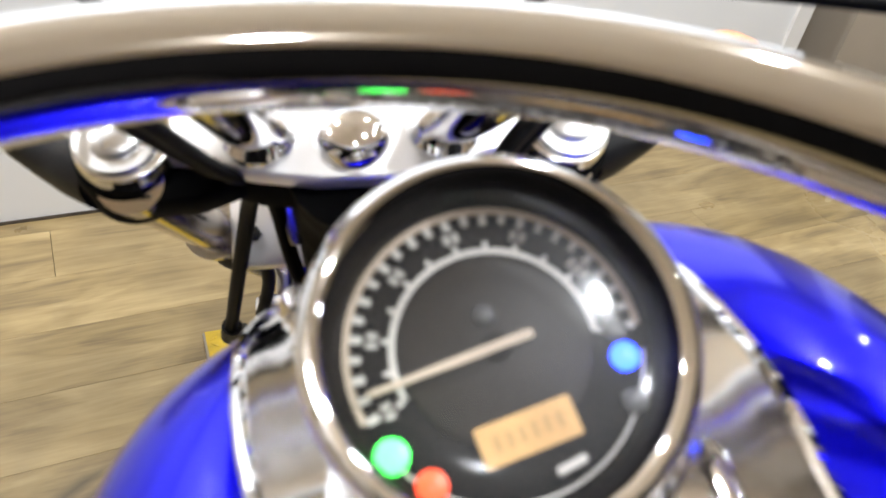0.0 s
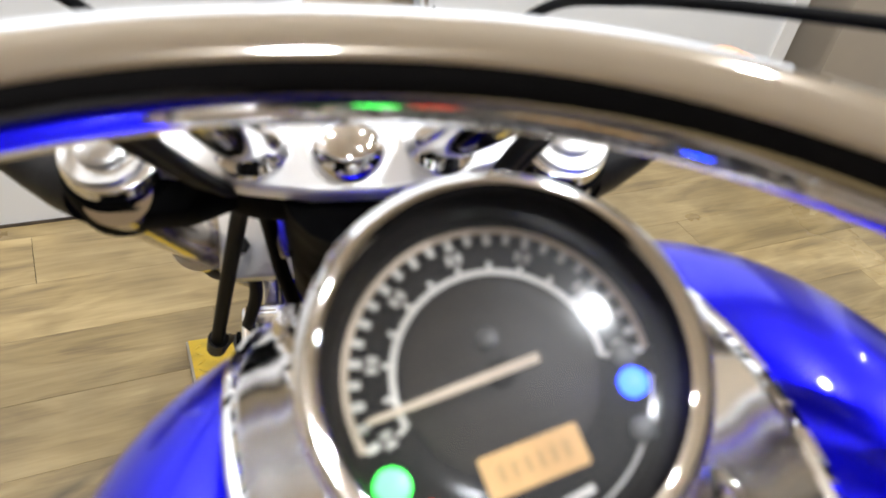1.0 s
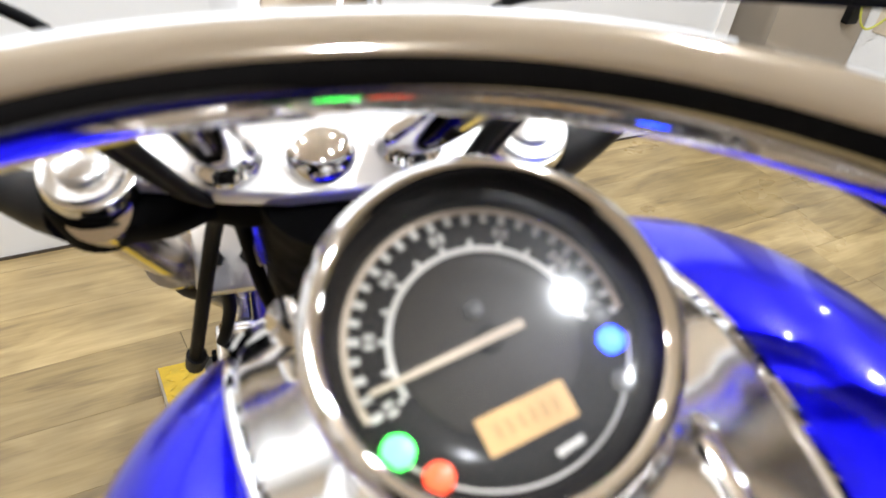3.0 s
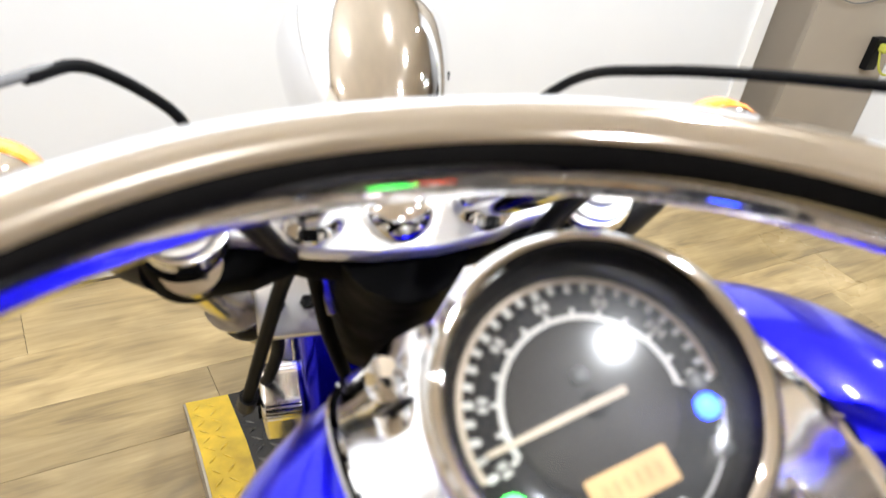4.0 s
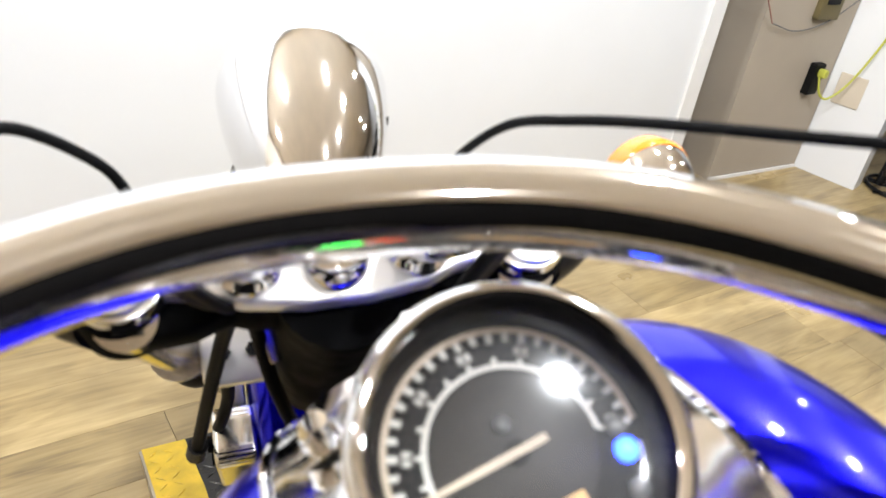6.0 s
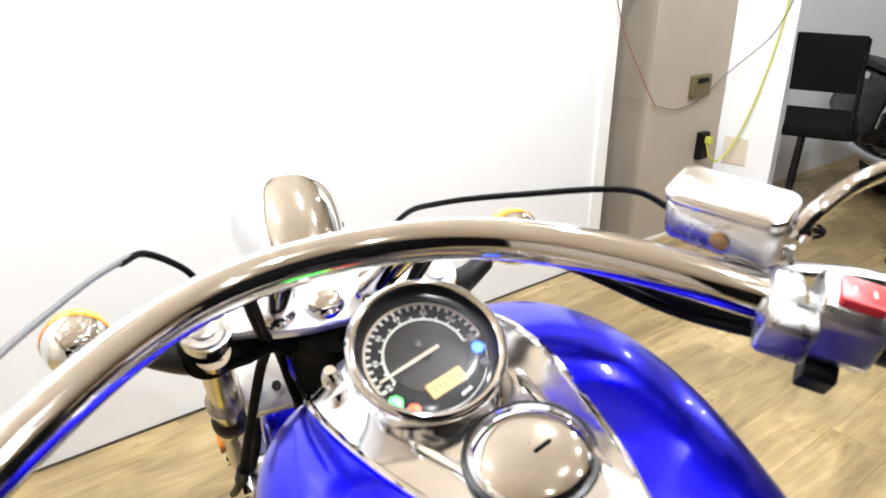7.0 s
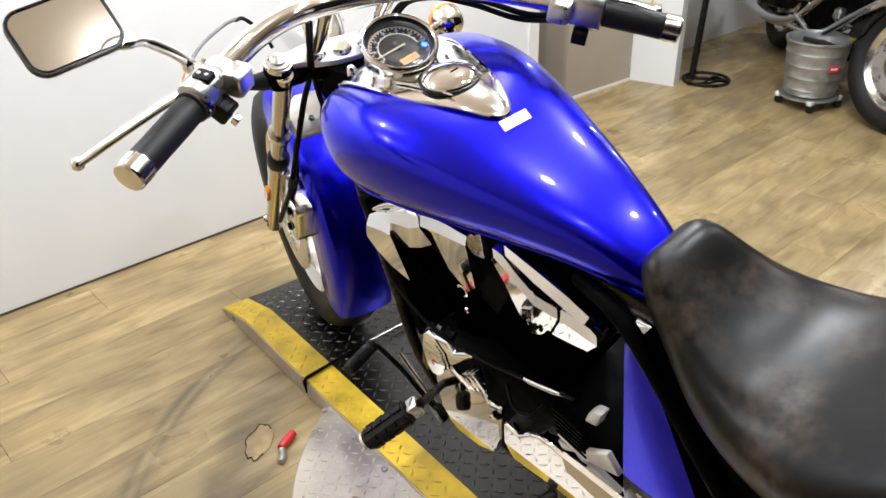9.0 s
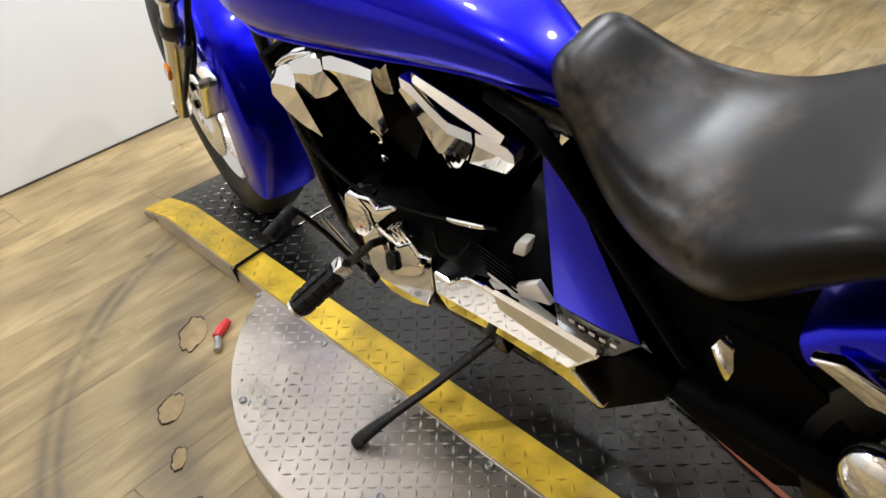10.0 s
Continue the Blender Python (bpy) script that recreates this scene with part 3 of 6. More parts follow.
# raised spines that run from the dial to the fuel cap
for sx in (-1, 1):
    pts = [tank_top(sx * x, y, h) for x, y, h in ((0.048, -0.075, 0.012), (0.040, -0.11, 0.0145), (0.035, -0.145, 0.013), (0.030, -0.185, 0.010))]
    bpart("dash_spine", tube(smooth_path(pts, 5), [0.001] + [0.0038] * 9 + [0.0036, 0.0034, 0.003, 0.0025, 0.002, 0.001], 10, flat=0.6), CHROME, "", dash)

# speedometer: a frame whose z axis leaves the glass
DTILT = 26.7
DIALM = Matrix.Translation((0.0, -0.0330, 0.9245)) @ pose(0, 0, 0, DTILT, 0, 0) @ Matrix.Diagonal((0.965, 0.965, 0.965, 1))
dial = bpart("speedometer", moved(lathe([(0.036, -0.05), (0.050, -0.030), (0.0575, -0.012), (0.0595, 0.006), (0.0612, 0.011), (0.0608, 0.0145), (0.0592, 0.0172), (0.0572, 0.0182), (0.0550, 0.0177), (0.0533, 0.0162)], Matrix(), 72, caps=False), DIALM), CHROME, "round speedometer with a chrome bezel on the tank")
bpart("dial_cup", moved(lathe([(0.0533, 0.0162), (0.0528, 0.0145), (0.0524, 0.011), (0.0515, 0.005), (0.050, 0.001), (0.048, 0.0005)], Matrix(), 72, caps=False), DIALM), DIALCUP, "", dial)
bpart("dial_face", moved(lathe([(0.050, -0.002), (0.050, 0.0)], Matrix(), 72), DIALM), DIAL, "black dial face", dial)
bpart("dial_centre", moved(lathe([(0.0305, 0.0), (0.0305, 0.0012), (0.0295, 0.0018), (0.0, 0.0018)], Matrix(), 48), DIALM), DIALRING, "grey brushed dial centre", dial)


def arc(r, a0, a1, w, h, z, n=40):
    """A thin ring segment on the dial; 0 degrees points right, 90 to the front."""
    bm = bmesh.new()
    rings = []
    for k in range(n + 1):
        a = radians(a0 + (a1 - a0) * k / n)
        d = V(math.cos(a), math.sin(a), 0)
        rings.append([d * (r - w / 2) + V(0, 0, z), d * (r + w / 2) + V(0, 0, z), d * (r + w / 2) + V(0, 0, z + h), d * (r - w / 2) + V(0, 0, z + h)])
    return bridge(bm, rings)


A0, A1 = 190, -10                             # the scale's first and last angle
bpart("scale_ring", moved(arc(0.0466, A0, A1, 0.0023, 0.0004, 0.0004), DIALM), MARKB, "cream scale ring", dial)
bpart("scale_ring", moved(arc(0.0325, A0, A1, 0.0021, 0.0004, 0.0004), DIALM), MARK, "white scale ring", dial)
bpart("scale_ring", moved(arc(0.0468, -20, -160, 0.0009, 0.0004, 0.0004), DIALM), MARK, "", dial)
ticks, small, figures = bmesh.new(), bmesh.new(), bmesh.new()
for k in range(13):
    a = A0 + (A1 - A0) * k / 12
    m = pose(0, 0, 0, 0, 0, a)
    box(0.0040, 0.0024, 0.0004, m @ pose(0.0436, 0, 0.0007), bm=ticks)
    box(0.0026, 0.0016, 0.0004, m @ pose(0.0345, 0, 0.0007), bm=small)
    if k < 12:
        box(0.0036, 0.0022, 0.0004, m @ pose(0, 0, 0, 0, 0, (A1 - A0) / 24) @ pose(0.0438, 0, 0.0007), bm=ticks)
    if k % 2 == 0:
        for q in (-0.0028, 0.0, 0.0028) if k > 8 else (-0.0015, 0.0015):
            box(0.0034, 0.0021, 0.0004, m @ pose(0.0386, q, 0.0007), bm=figures)
bpart("scale_ticks", moved(ticks, DIALM), MARK, "white speed marks", dial)
bpart("scale_ticks", moved(small, DIALM), MARK, "", dial)
bpart("scale_figures", moved(figures, DIALM), TINT, "small greyish speed figures", dial)
needle_m = DIALM @ pose(0, 0, 0.0042, 0, 0, 181)
bpart("needle", moved(slab([(-0.012, -0.0015), (0.0, -0.0015), (0.0425, -0.0009), (0.0425, 0.0009), (0.0, 0.0015), (-0.012, 0.0015)], 0.0012), needle_m), MARKB, "cream speedometer needle at rest", dial)
bpart("needle_hub", moved(lathe([(0.0045, 0.0018), (0.0045, 0.0034), (0.0035, 0.0046)], Matrix(), 20), DIALM), DIAL, "", dial)
lcd = bpart("odometer", moved(slab(rounded(0.0315, 0.0125, 0.0008, 2), 0.001), DIALM @ pose(-0.0010, -0.0272, 0.0024)), LCD, "amber lit odometer display", dial)
ink = bmesh.new()
for k in range(6):
    box(0.0022, 0.005, 0.0003, DIALM @ pose(-0.0112 + 0.0041 * k, -0.0272, 0.0031), bm=ink)
bpart("odometer_bars", ink, LCDINK, "", lcd)
for name, x, y, r, material, label in (("green_lamp", -0.0415, -0.0195, 0.0052, GREENL, "lit green tell-tale lamp"), ("red_lamp", -0.0335, -0.0315, 0.0048, REDL, "lit red tell-tale lamp"), ("blue_lamp", 0.0372, -0.0165, 0.0046, BLUEL, "lit blue tell-tale lamp"),
                                       ("dark_lamp", 0.0380, -0.0075, 0.0040, DIMLENS, "unlit tell-tale lamp"), ("dark_lamp", 0.034, -0.030, 0.0040, DIMLENS, ""), ("dark_lamp", 0.0, 0.011, 0.0034, DIMLENS, "")):
    bpart(name, moved(lathe([(r, 0.0004), (r, 0.0016), (r * 0.7, 0.0023)], Matrix(), 20), DIALM @ pose(x, y, 0.0006 if y < 0.01 else 0.002)), material, label, dial)
bars = bmesh.new()
box(0.010, 0.0025, 0.0004, DIALM @ pose(0.008, -0.0405, 0.0008, 0, 0, 6), bm=bars)
bpart("dial_bars", bars, MARK, "", dial)
glass = bpart("dial_glass", moved(lathe([(0.0552, 0.0115), (0.053, 0.0128), (0.035, 0.0137), (0.018, 0.0141), (0.0, 0.0142)], Matrix(), 64, caps=False), DIALM), GLASS, "clear dial glass", dial, angle=80)
glass.visible_shadow = False
# stub in front of the dial: ignition lock and studs on the dash rim
bpart("ignition_lock", tube([V(-0.050, 0.036, 0.893), V(-0.0505, 0.0355, 0.901), V(-0.0505, 0.035, 0.905)], [0.009, 0.0075, 0.005], 16), CHROME, "small chrome knob beside the dial", dash)

# fuel cap
CAPM = Matrix.Translation(tank_top(0.0, -0.143, 0.0125)) @ pose(0, 0, 0, 7, 0, 0) @ Matrix.Diagonal((1.2, 1.2, 0.72, 1))
cap = bpart("fuel_cap", moved(lathe([(0.0335, 0.0), (0.034, 0.006), (0.033, 0.0085), (0.030, 0.0125), (0.022, 0.0165), (0.012, 0.0185), (0.0, 0.0192)], Matrix(), 48, caps=False), CAPM), CHROME, "domed chrome fuel cap", angle=60)
bpart("cap_gap", moved(lathe([(0.0335, -0.004), (0.0372, 0.001), (0.0366, 0.0052), (0.0338, 0.0062)], Matrix(), 48, caps=False), CAPM), BLACK, "", cap)
bpart("cap_slot", moved(slab(rounded(0.012, 0.0022, 0.001, 2), 0.001), CAPM @ pose(0.004, -0.006, 0.0189)), BLACKM, "", cap)

# paper sticker behind the dash
a, b = tank_top(-0.019, -0.2615, 0.0006), tank_top(0.027, -0.2655, 0.0006)
st = bmesh.new()
rings = []
for k in range(7):
    u = k / 6
    p = a.lerp(b, u)
    rings.append([tank_top(p.x + 0.0025, p.y + 0.0082, 0.0008), tank_top(p.x - 0.0025, p.y - 0.0082, 0.0008), tank_top(p.x - 0.0025, p.y - 0.0082, 0.0002), tank_top(p.x + 0.0025, p.y + 0.0082, 0.0002)])
sticker = bpart("sticker", bridge(st, rings), STICK, "blank white paper sticker", tank)

# ---- bars and steering ----
BAR = [(0, -0.112, 0.101), (0.055, -0.117, 0.1025), (0.11, -0.143, 0.104), (0.16, -0.186, 0.102), (0.205, -0.234, 0.0955), (0.245, -0.280, 0.085), (0.30, -0.331, 0.067), (0.358, -0.384, 0.0495)]
pts = [(-x, y, z) for x, y, z in reversed(BAR[1:])] + BAR
bar_path = [BARM @ p for p in smooth_path(pts, 8)]
for _ in range(60):
    bar_path = [bar_path[0]] + [(a + 2 * b + c) / 4 for a, b, c in zip(bar_path, bar_path[1:], bar_path[2:])] + [bar_path[-1]]
bars_ob = spart("handlebar", tube(bar_path, 0.0158, 40), CHROME, "thick polished chrome handlebar", angle=60)


GDIR = V(0.105, -0.0955, -0.032).normalized()


def side(v, sx):
    return V(sx * v[0], v[1], v[2])


def ctl(sx, along_bar):
    """A frame on the straight grip part: z outward, y roughly up."""
    p = V(0.262, -0.2965, 0.079) + GDIR * along_bar
    d = side(GDIR, sx)
    return BARM @ axis(side(p, sx), d, V(0, -0.25, 1))


# frame axes: z outward along the bar, x = up x z, y up
for sx in (-1, 1):
    grip = spart("grip", moved(lathe([(0.0165, 0.024), (0.0205, 0.0245), (0.0205, 0.027), (0.0178, 0.029), (0.0182, 0.06), (0.0178, 0.1), (0.018, 0.128), (0.0165, 0.1285)], Matrix(), 28, caps=False), ctl(sx, 0)), RUBBER, "black rubber handlebar grip")
    spart("grip_end", moved(lathe([(0.0165, 0.1285), (0.0185, 0.129), (0.0188, 0.135), (0.0188, 0.15), (0.017, 0.1525), (0.012, 0.153), (0.0, 0.1535)], Matrix(), 28, caps=False), ctl(sx, 0)), CLEARALU, "polished metal grip end cap", grip)
    spart("grip_collar", moved(lathe([(0.0165, 0.012), (0.021, 0.0125), (0.0215, 0.02), (0.0195, 0.0245), (0.0165, 0.0245)], Matrix(), 28, caps=False), ctl(sx, 0)), CHROME, "", grip)
    # switch housing: two shells round the bar
    h = bmesh.new()
    out = 0.022 if sx > 0 else 0.0
    slab(rounded(0.040, 0.050, 0.017) if sx < 0 else rounded(0.046, 0.056, 0.018), 0.046, ctl(sx, out) @ pose(0, 0.003, 0), 0.005, 2, h)
    house = spart("switch_housing", h, ALU, "cast metal switch housing on the handlebar")
    # perch clamp inboard
    h = bmesh.new()
    inb = -0.040 + out
    slab(rounded(0.042, 0.046, 0.018), 0.020, ctl(sx, inb) @ pose(0, 0, 0), 0.003, 2, h)
    slab(rounded(0.026, 0.034, 0.008), 0.032, ctl(sx, inb + 0.004) @ pose(-0.027 * sx, 0.004, 0), 0.004, 2, h)
    perch = spart("lever_perch", h, ALU, "cast lever perch clamped to the bar")
    for yy in (-0.016, 0.016):
        spart("perch_bolt", moved(lathe([(0.0042, 0), (0.0042, 0.004), (0.002, 0.004)], Matrix(), 10), ctl(sx, inb) @ pose(0.017 * sx, yy, 0, 0, 90 * sx, 0)), CHROME, "", perch)

# left switches
spart("dimmer_switch", slab(rounded(0.022, 0.018, 0.003), 0.008, ctl(-1, -0.002) @ pose(0.006, 0.0265, 0, 90, 0, 0) @ pose(0, 0, 0), 0.001), PLASTIC, "black rocker switch")
dots = bmesh.new()
for q in (-0.006, 0.004):
    box(0.004, 0.004, 0.0006, ctl(-1, -0.002) @ pose(0.006 + q, 0.0308, 0.0, 90, 0, 0), bm=dots)
spart("switch_marks", dots, MARK)
spart("signal_switch", slab(rounded(0.021, 0.027, 0.004), 0.024, ctl(-1, -0.003) @ pose(0.022, -0.018, 0, 0, 0, -35), 0.003), PLASTIC, "black turn-signal and horn switch")
spart("signal_button", slab(rounded(0.012, 0.012, 0.003), 0.008, ctl(-1, -0.003) @ pose(0.036, -0.030, 0, 0, 90, -35), 0.001), CLEARALU)
# right switches
spart("stop_switch", slab(rounded(0.024, 0.028, 0.003), 0.007, ctl(1, 0.022) @ pose(-0.006, 0.0305, 0, 90, 0, 0), 0.001), REDPL, "red engine stop switch")
sm = bmesh.new()
for q in (-0.006, 0.006):
    box(0.006, 0.0022, 0.0005, ctl(1, 0.022) @ pose(-0.006, 0.0342, q, 90, 0, 0), bm=sm)
spart("stop_switch_marks", sm, mat("faded_red_mark", (0.8, 0.4, 0.35), 0.4))
spart("starter_switch", slab(rounded(0.018, 0.022, 0.003), 0.022, ctl(1, 0.020) @ pose(-0.014, -0.034, 0, 0, 0, 20), 0.002), PLASTIC, "small black starter switch")
# front brake reservoir
RES = Matrix.Translation((0.248, -0.222, 0.112)) @ pose(0, 0, 0, 0, 0, -62) @ pose(0, 0, 0, 10, 4, 0)
res = spart("brake_reservoir", slab(rounded(0.082, 0.042, 0.009), 0.030, RES, 0.004, 3), ALU, "polished rectangular brake fluid reservoir")
spart("reservoir_cap", slab(rounded(0.086, 0.045, 0.011), 0.009, RES @ pose(0, 0, 0.0198), 0.0035, 3), CLEARALU, "chrome reservoir cap with two screws", res)
for q in (-0.032, 0.032):
    spart("cap_screw", moved(lathe([(0.0035, 0.024), (0.003, 0.0252), (0.0, 0.0252)], Matrix(), 10), RES @ pose(q, 0, 0)), ALU, "", res)
spart("sight_glass", moved(lathe([(0.007, 0), (0.007, 0.002), (0.0055, 0.003), (0.0, 0.003)], Matrix(), 16), RES @ pose(0.002, -0.021, -0.003, 90, 0, 0)), mat("amber_sight_glass", (0.25, 0.13, 0.04), 0.1, coat=0.6), "", res)
spart("master_cylinder", tube([RES @ V(-0.03, 0.004, -0.02), RES @ V(0.045, 0.004, -0.022)], 0.0125, 16), CLEARALU, "", res)

# levers: flat tapered blades with a ball end
for sx in (-1, 1):
    tip = side((0.431, -0.272, 0.030), sx) if sx < 0 else side((0.405, -0.293, 0.034), sx)
    pv = [side((0.232, -0.232, 0.083), sx), side((0.262, -0.243, 0.079), sx), side((0.305, -0.245, 0.068), sx), side((0.37, -0.258, 0.049), sx), tip]
    q = smooth_path(pv, 6)
    n = len(q)
    lever = spart("lever", tube(q, [0.0130 - 0.0030 * min(1, k / (n * 0.45)) for k in range(n)], 12, flat=0.5), CLEARALU, "polished metal hand lever", angle=60)
    b = bmesh.new()
    bmesh.ops.create_uvsphere(b, u_segments=16, v_segments=10, radius=0.0085, matrix=Matrix.Translation(tip))
    spart("lever_ball", b, CLEARALU, "", lever)

# mirrors
MIR = {-1: ((-0.3929, -0.295, 0.1858), (0.9627, 0.2506, 0.1018), (0.1441, -0.780, 0.610), 0.106, 0.0765),
       1: ((0.3494, -0.3381, 0.1621), (0.0049, -0.9874, -0.1579), (-0.9225, -0.0654, 0.3804), 0.134, 0.0725)}
for sx, (c, ux, nn, MW, MH) in MIR.items():
    c, ux, nn = Vector(c), Vector(ux).normalized(), Vector(nn)
    nn = (nn - ux * nn.dot(ux)).normalized()
    uy = nn.cross(ux)
    MM = Matrix(((ux.x, uy.x, nn.x, c.x), (ux.y, uy.y, nn.y, c.y), (ux.z, uy.z, nn.z, c.z), (0, 0, 0, 1)))
    back = bmesh.new()
    rings = []
    for sc, zz in ((0.55, -0.026), (0.82, -0.02), (0.97, -0.008), (1.0, 0.002), (0.985, 0.005), (0.945, 0.005), (0.94, 0.002)):
        rings.append([MM @ V(x * sc, y * sc, zz) for x, y in rounded(MW, MH, 0.019, 5)])
    bridge(back, rings)
    mirror = spart("mirror", back, BLACK, "rectangular rear-view mirror with a black rim")
    spart("mirror_back", bridge(bmesh.new(), [[MM @ V(x * sc, y * sc, zz) for x, y in rounded(MW, MH, 0.019, 5)] for sc, zz in ((0.5, -0.0285), (0.84, -0.022), (0.985, -0.009), (1.012, -0.002))]), CHROME, "chrome mirror shell", mirror)
    spart("mirror_glass", slab(rounded(MW - 0.009, MH - 0.009, 0.015, 5), 0.002, MM @ pose(0, 0, 0.0035), 0), MIRROR, "mirror glass showing the tan room", mirror)
    if sx > 0:
        foot = V(0.268, -0.262, 0.112)
        arm = [foot, foot + V(0.010, -0.002, 0.014), V(0.322, -0.258, 0.138), MM @ V(-0.058, -0.012, -0.013), MM @ V(-0.030, 0.0, -0.022)]
    else:
        foot = BARM @ V(-0.262, -0.252, 0.098)
        arm = [foot, foot + V(-0.010, -0.004, 0.018), foot.lerp(c, 0.4) + V(0.004, -0.004, 0.016), MM @ V(0.050, -0.032, -0.012), MM @ V(0.028, -0.020, -0.022)]
    stem = smooth_path(arm, 6)
    spart("mirror_stem", tube(stem, [0.0095] * 4 + [0.0065] * (len(stem) - 4), 14), CHROME, "curved chrome mirror stem", mirror, angle=60)

# top clamp
CLM = pose(0, 0.012, -0.018, 26, 0, 0)
half = [(0.118, 0.020), (0.122, 0.002), (0.112, -0.012), (0.088, -0.006), (0.066, -0.010), (0.050, -0.0165), (0.018, -0.0215)]
front = [(-0.118, 0.020), (-0.085, 0.024), (-0.06, 0.032), (0.06, 0.032), (0.085, 0.024)]
clamp_outline = front + half + [(-x, y) for x, y in reversed(half)][:-1]
clamp = spart("top_clamp", slab(clamp_outline, 0.013, CLM @ pose(0, 0, 0.003), 0.003, 3), SATIN, "satin silver upper fork clamp")
spart("under_bracket", slab([(x * 0.95, y * 0.9) for x, y in clamp_outline], 0.028, CLM @ pose(0, -0.001, -0.0185), 0.004), BLACKM, "black bracket under the fork clamp", clamp)
spart("stem_nut", moved(lathe([(0.0180, 0.0095), (0.0180, 0.012), (0.0165, 0.016), (0.012, 0.0195), (0.006, 0.0212), (0.0, 0.0216)], Matrix(), 32, caps=False), CLM), CHROME, "domed chrome steering stem nut", clamp, angle=60)
spart("nut_washer", moved(lathe([(0.0195, 0.0092), (0.0195, 0.0104), (0.017, 0.0108)], Matrix(), 32, caps=False), CLM), ALU, "", clamp)
for sx in (-1, 1):
    top = V(sx * 0.050, -0.109, 0.098)
    base = CLM @ V(sx * 0.045, 0.004, 0.010)
    spart("riser", tube([base, base + V(0, -0.002, 0.004), base + V(0, -0.005, 0.009), base.lerp(top, 0.5), base.lerp(top, 0.97)], [0.0190, 0.0186, 0.0152, 0.0142, 0.0142], 24), CHROME, "chrome handlebar riser", angle=50)
    boss = spart("fork_boss", moved(lathe([(0.022, 0.001), (0.0238, 0.003), (0.0238, 0.0095), (0.0228, 0.0125), (0.0215, 0.013)], Matrix(), 36), CLM @ pose(sx * 0.108, 0.003, 0)), CLEARALU, "round silver end of the fork clamp", clamp, angle=30)
    spart("fork_cap", moved(lathe([(0.0200, 0.0125), (0.0200, 0.0148), (0.0190, 0.0160), (0.0125, 0.0163), (0.0120, 0.0195), (0.0105, 0.0205), (0.0, 0.0208)], Matrix(), 32, caps=False), CLM @ pose(sx * 0.110, 0.002, 0)), ALU, "", clamp)
    spart("clamp_slot", box(0.013, 0.002, 0.006, CLM @ pose(sx * 0.106, -0.0222, 0.006), 0.0008), BLACKM, "", clamp)
    arm = [(0.128, 0.020), (0.130, -0.008), (0.112, -0.024), (0.076, -0.022), (0.050, -0.012), (0.050, 0.020)]
    spart("clamp_bracket", slab([(sx * x, y) for x, y in arm], 0.020, CLM @ pose(0, 0, -0.0155), 0.004), BLACKM, "black bracket under the clamp end", clamp)
    # the black collar under the clamp, which carries the turn signal
    collar = moved(lathe([(0.0200, -0.034), (0.0245, -0.030), (0.0250, -0.005), (0.0235, 0.0003)], Matrix(), 32), CLM @ pose(sx * 0.110, 0.002, 0))
    spart("signal_collar", collar, BLACKM, "black collar round the fork tube", clamp)
# forks
FD = V(0.017, 0.53, -0.561).normalized()
for sx in (-1, 1):
    p0 = V(sx * 0.107, 0.0, -0.024)
    fork = spart("fork_leg", tube([p0, p0 + FD * 0.40], 0.0162, 24), FORKTUBE, "polished fork tube")
    spart("fork_slider", tube([p0 + FD * 0.376, p0 + FD * 0.38, p0 + FD * 0.42, p0 + FD * 0.70, p0 + FD * 0.79], [0.0195, 0.0210, 0.0200, 0.0205, 0.0205], 24), FORKTUBE, "long polished fork slider", fork)
    spart("dust_seal", tube([p0 + FD * 0.332, p0 + FD * 0.338, p0 + FD * 0.350, p0 + FD * 0.372, p0 + FD * 0.378], [0.0170, 0.0215, 0.0235, 0.0235, 0.021], 24), RUBBER, "black rubber dust seal", fork)
    lc = p0 + FD * 0.232
    spart("lower_clamp_ring", tube([lc - FD * 0.007, lc + FD * 0.007], 0.0225, 24), CLEARALU, "", fork)
    spart("reflector", slab(rounded(0.022, 0.045, 0.004), 0.009, axis(p0 + FD * 0.545 + V(sx * 0.021, 0, 0), (sx, 0, 0), V(0, -0.6, 0.7)), 0.002), AMBER, "amber side reflector", fork)
lower = p0 + FD * 0.205
spart("lower_clamp", slab([(-0.084, -0.024), (0.084, -0.024), (0.084, 0.03), (0.06, 0.055), (-0.06, 0.055), (-0.084, 0.03)], 0.03, Matrix.Translation((0, lower.y - 0.012, lower.z)) @ pose(0, 0, 0, 43, 0, 0), 0.004), SATIN, "silver lower fork clamp")
for bx in (-0.068, -0.046):
    spart("clamp_bolt", bolt(Matrix.Translation((0, lower.y - 0.012, lower.z)) @ pose(0, 0, 0, 43, 0, 0) @ V(bx, 0.0, 0.0155), (0, -0.68, 0.73), 0.006, 0.005), BLACK, "black lower clamp bolt")

# headlamp shell
HL = axis((0.004, 0.087, -0.051), V(0.05, 1, 0.25))
shell = [(0.0650 * max(0, 1 - ((0.172 - h) / 0.172) ** 2) ** 0.62, h) for h in (0, 0.001, 0.003, 0.006, 0.011, 0.018, 0.028, 0.04, 0.055, 0.07, 0.085, 0.10, 0.115, 0.13, 0.142)]
head = spart("headlamp_shell", moved(lathe(shell + [(0.0636, 0.148), (0.0605, 0.152)], Matrix(), 64, caps=False), HL), CHROME, "chrome bullet headlamp shell", angle=60)
spart("headlamp_rim", moved(lathe([(0.058, 0.150), (0.0585, 0.156), (0.057, 0.160)], Matrix(), 56, caps=False), HL), CHROME, "chrome headlamp rim", head, angle=60)
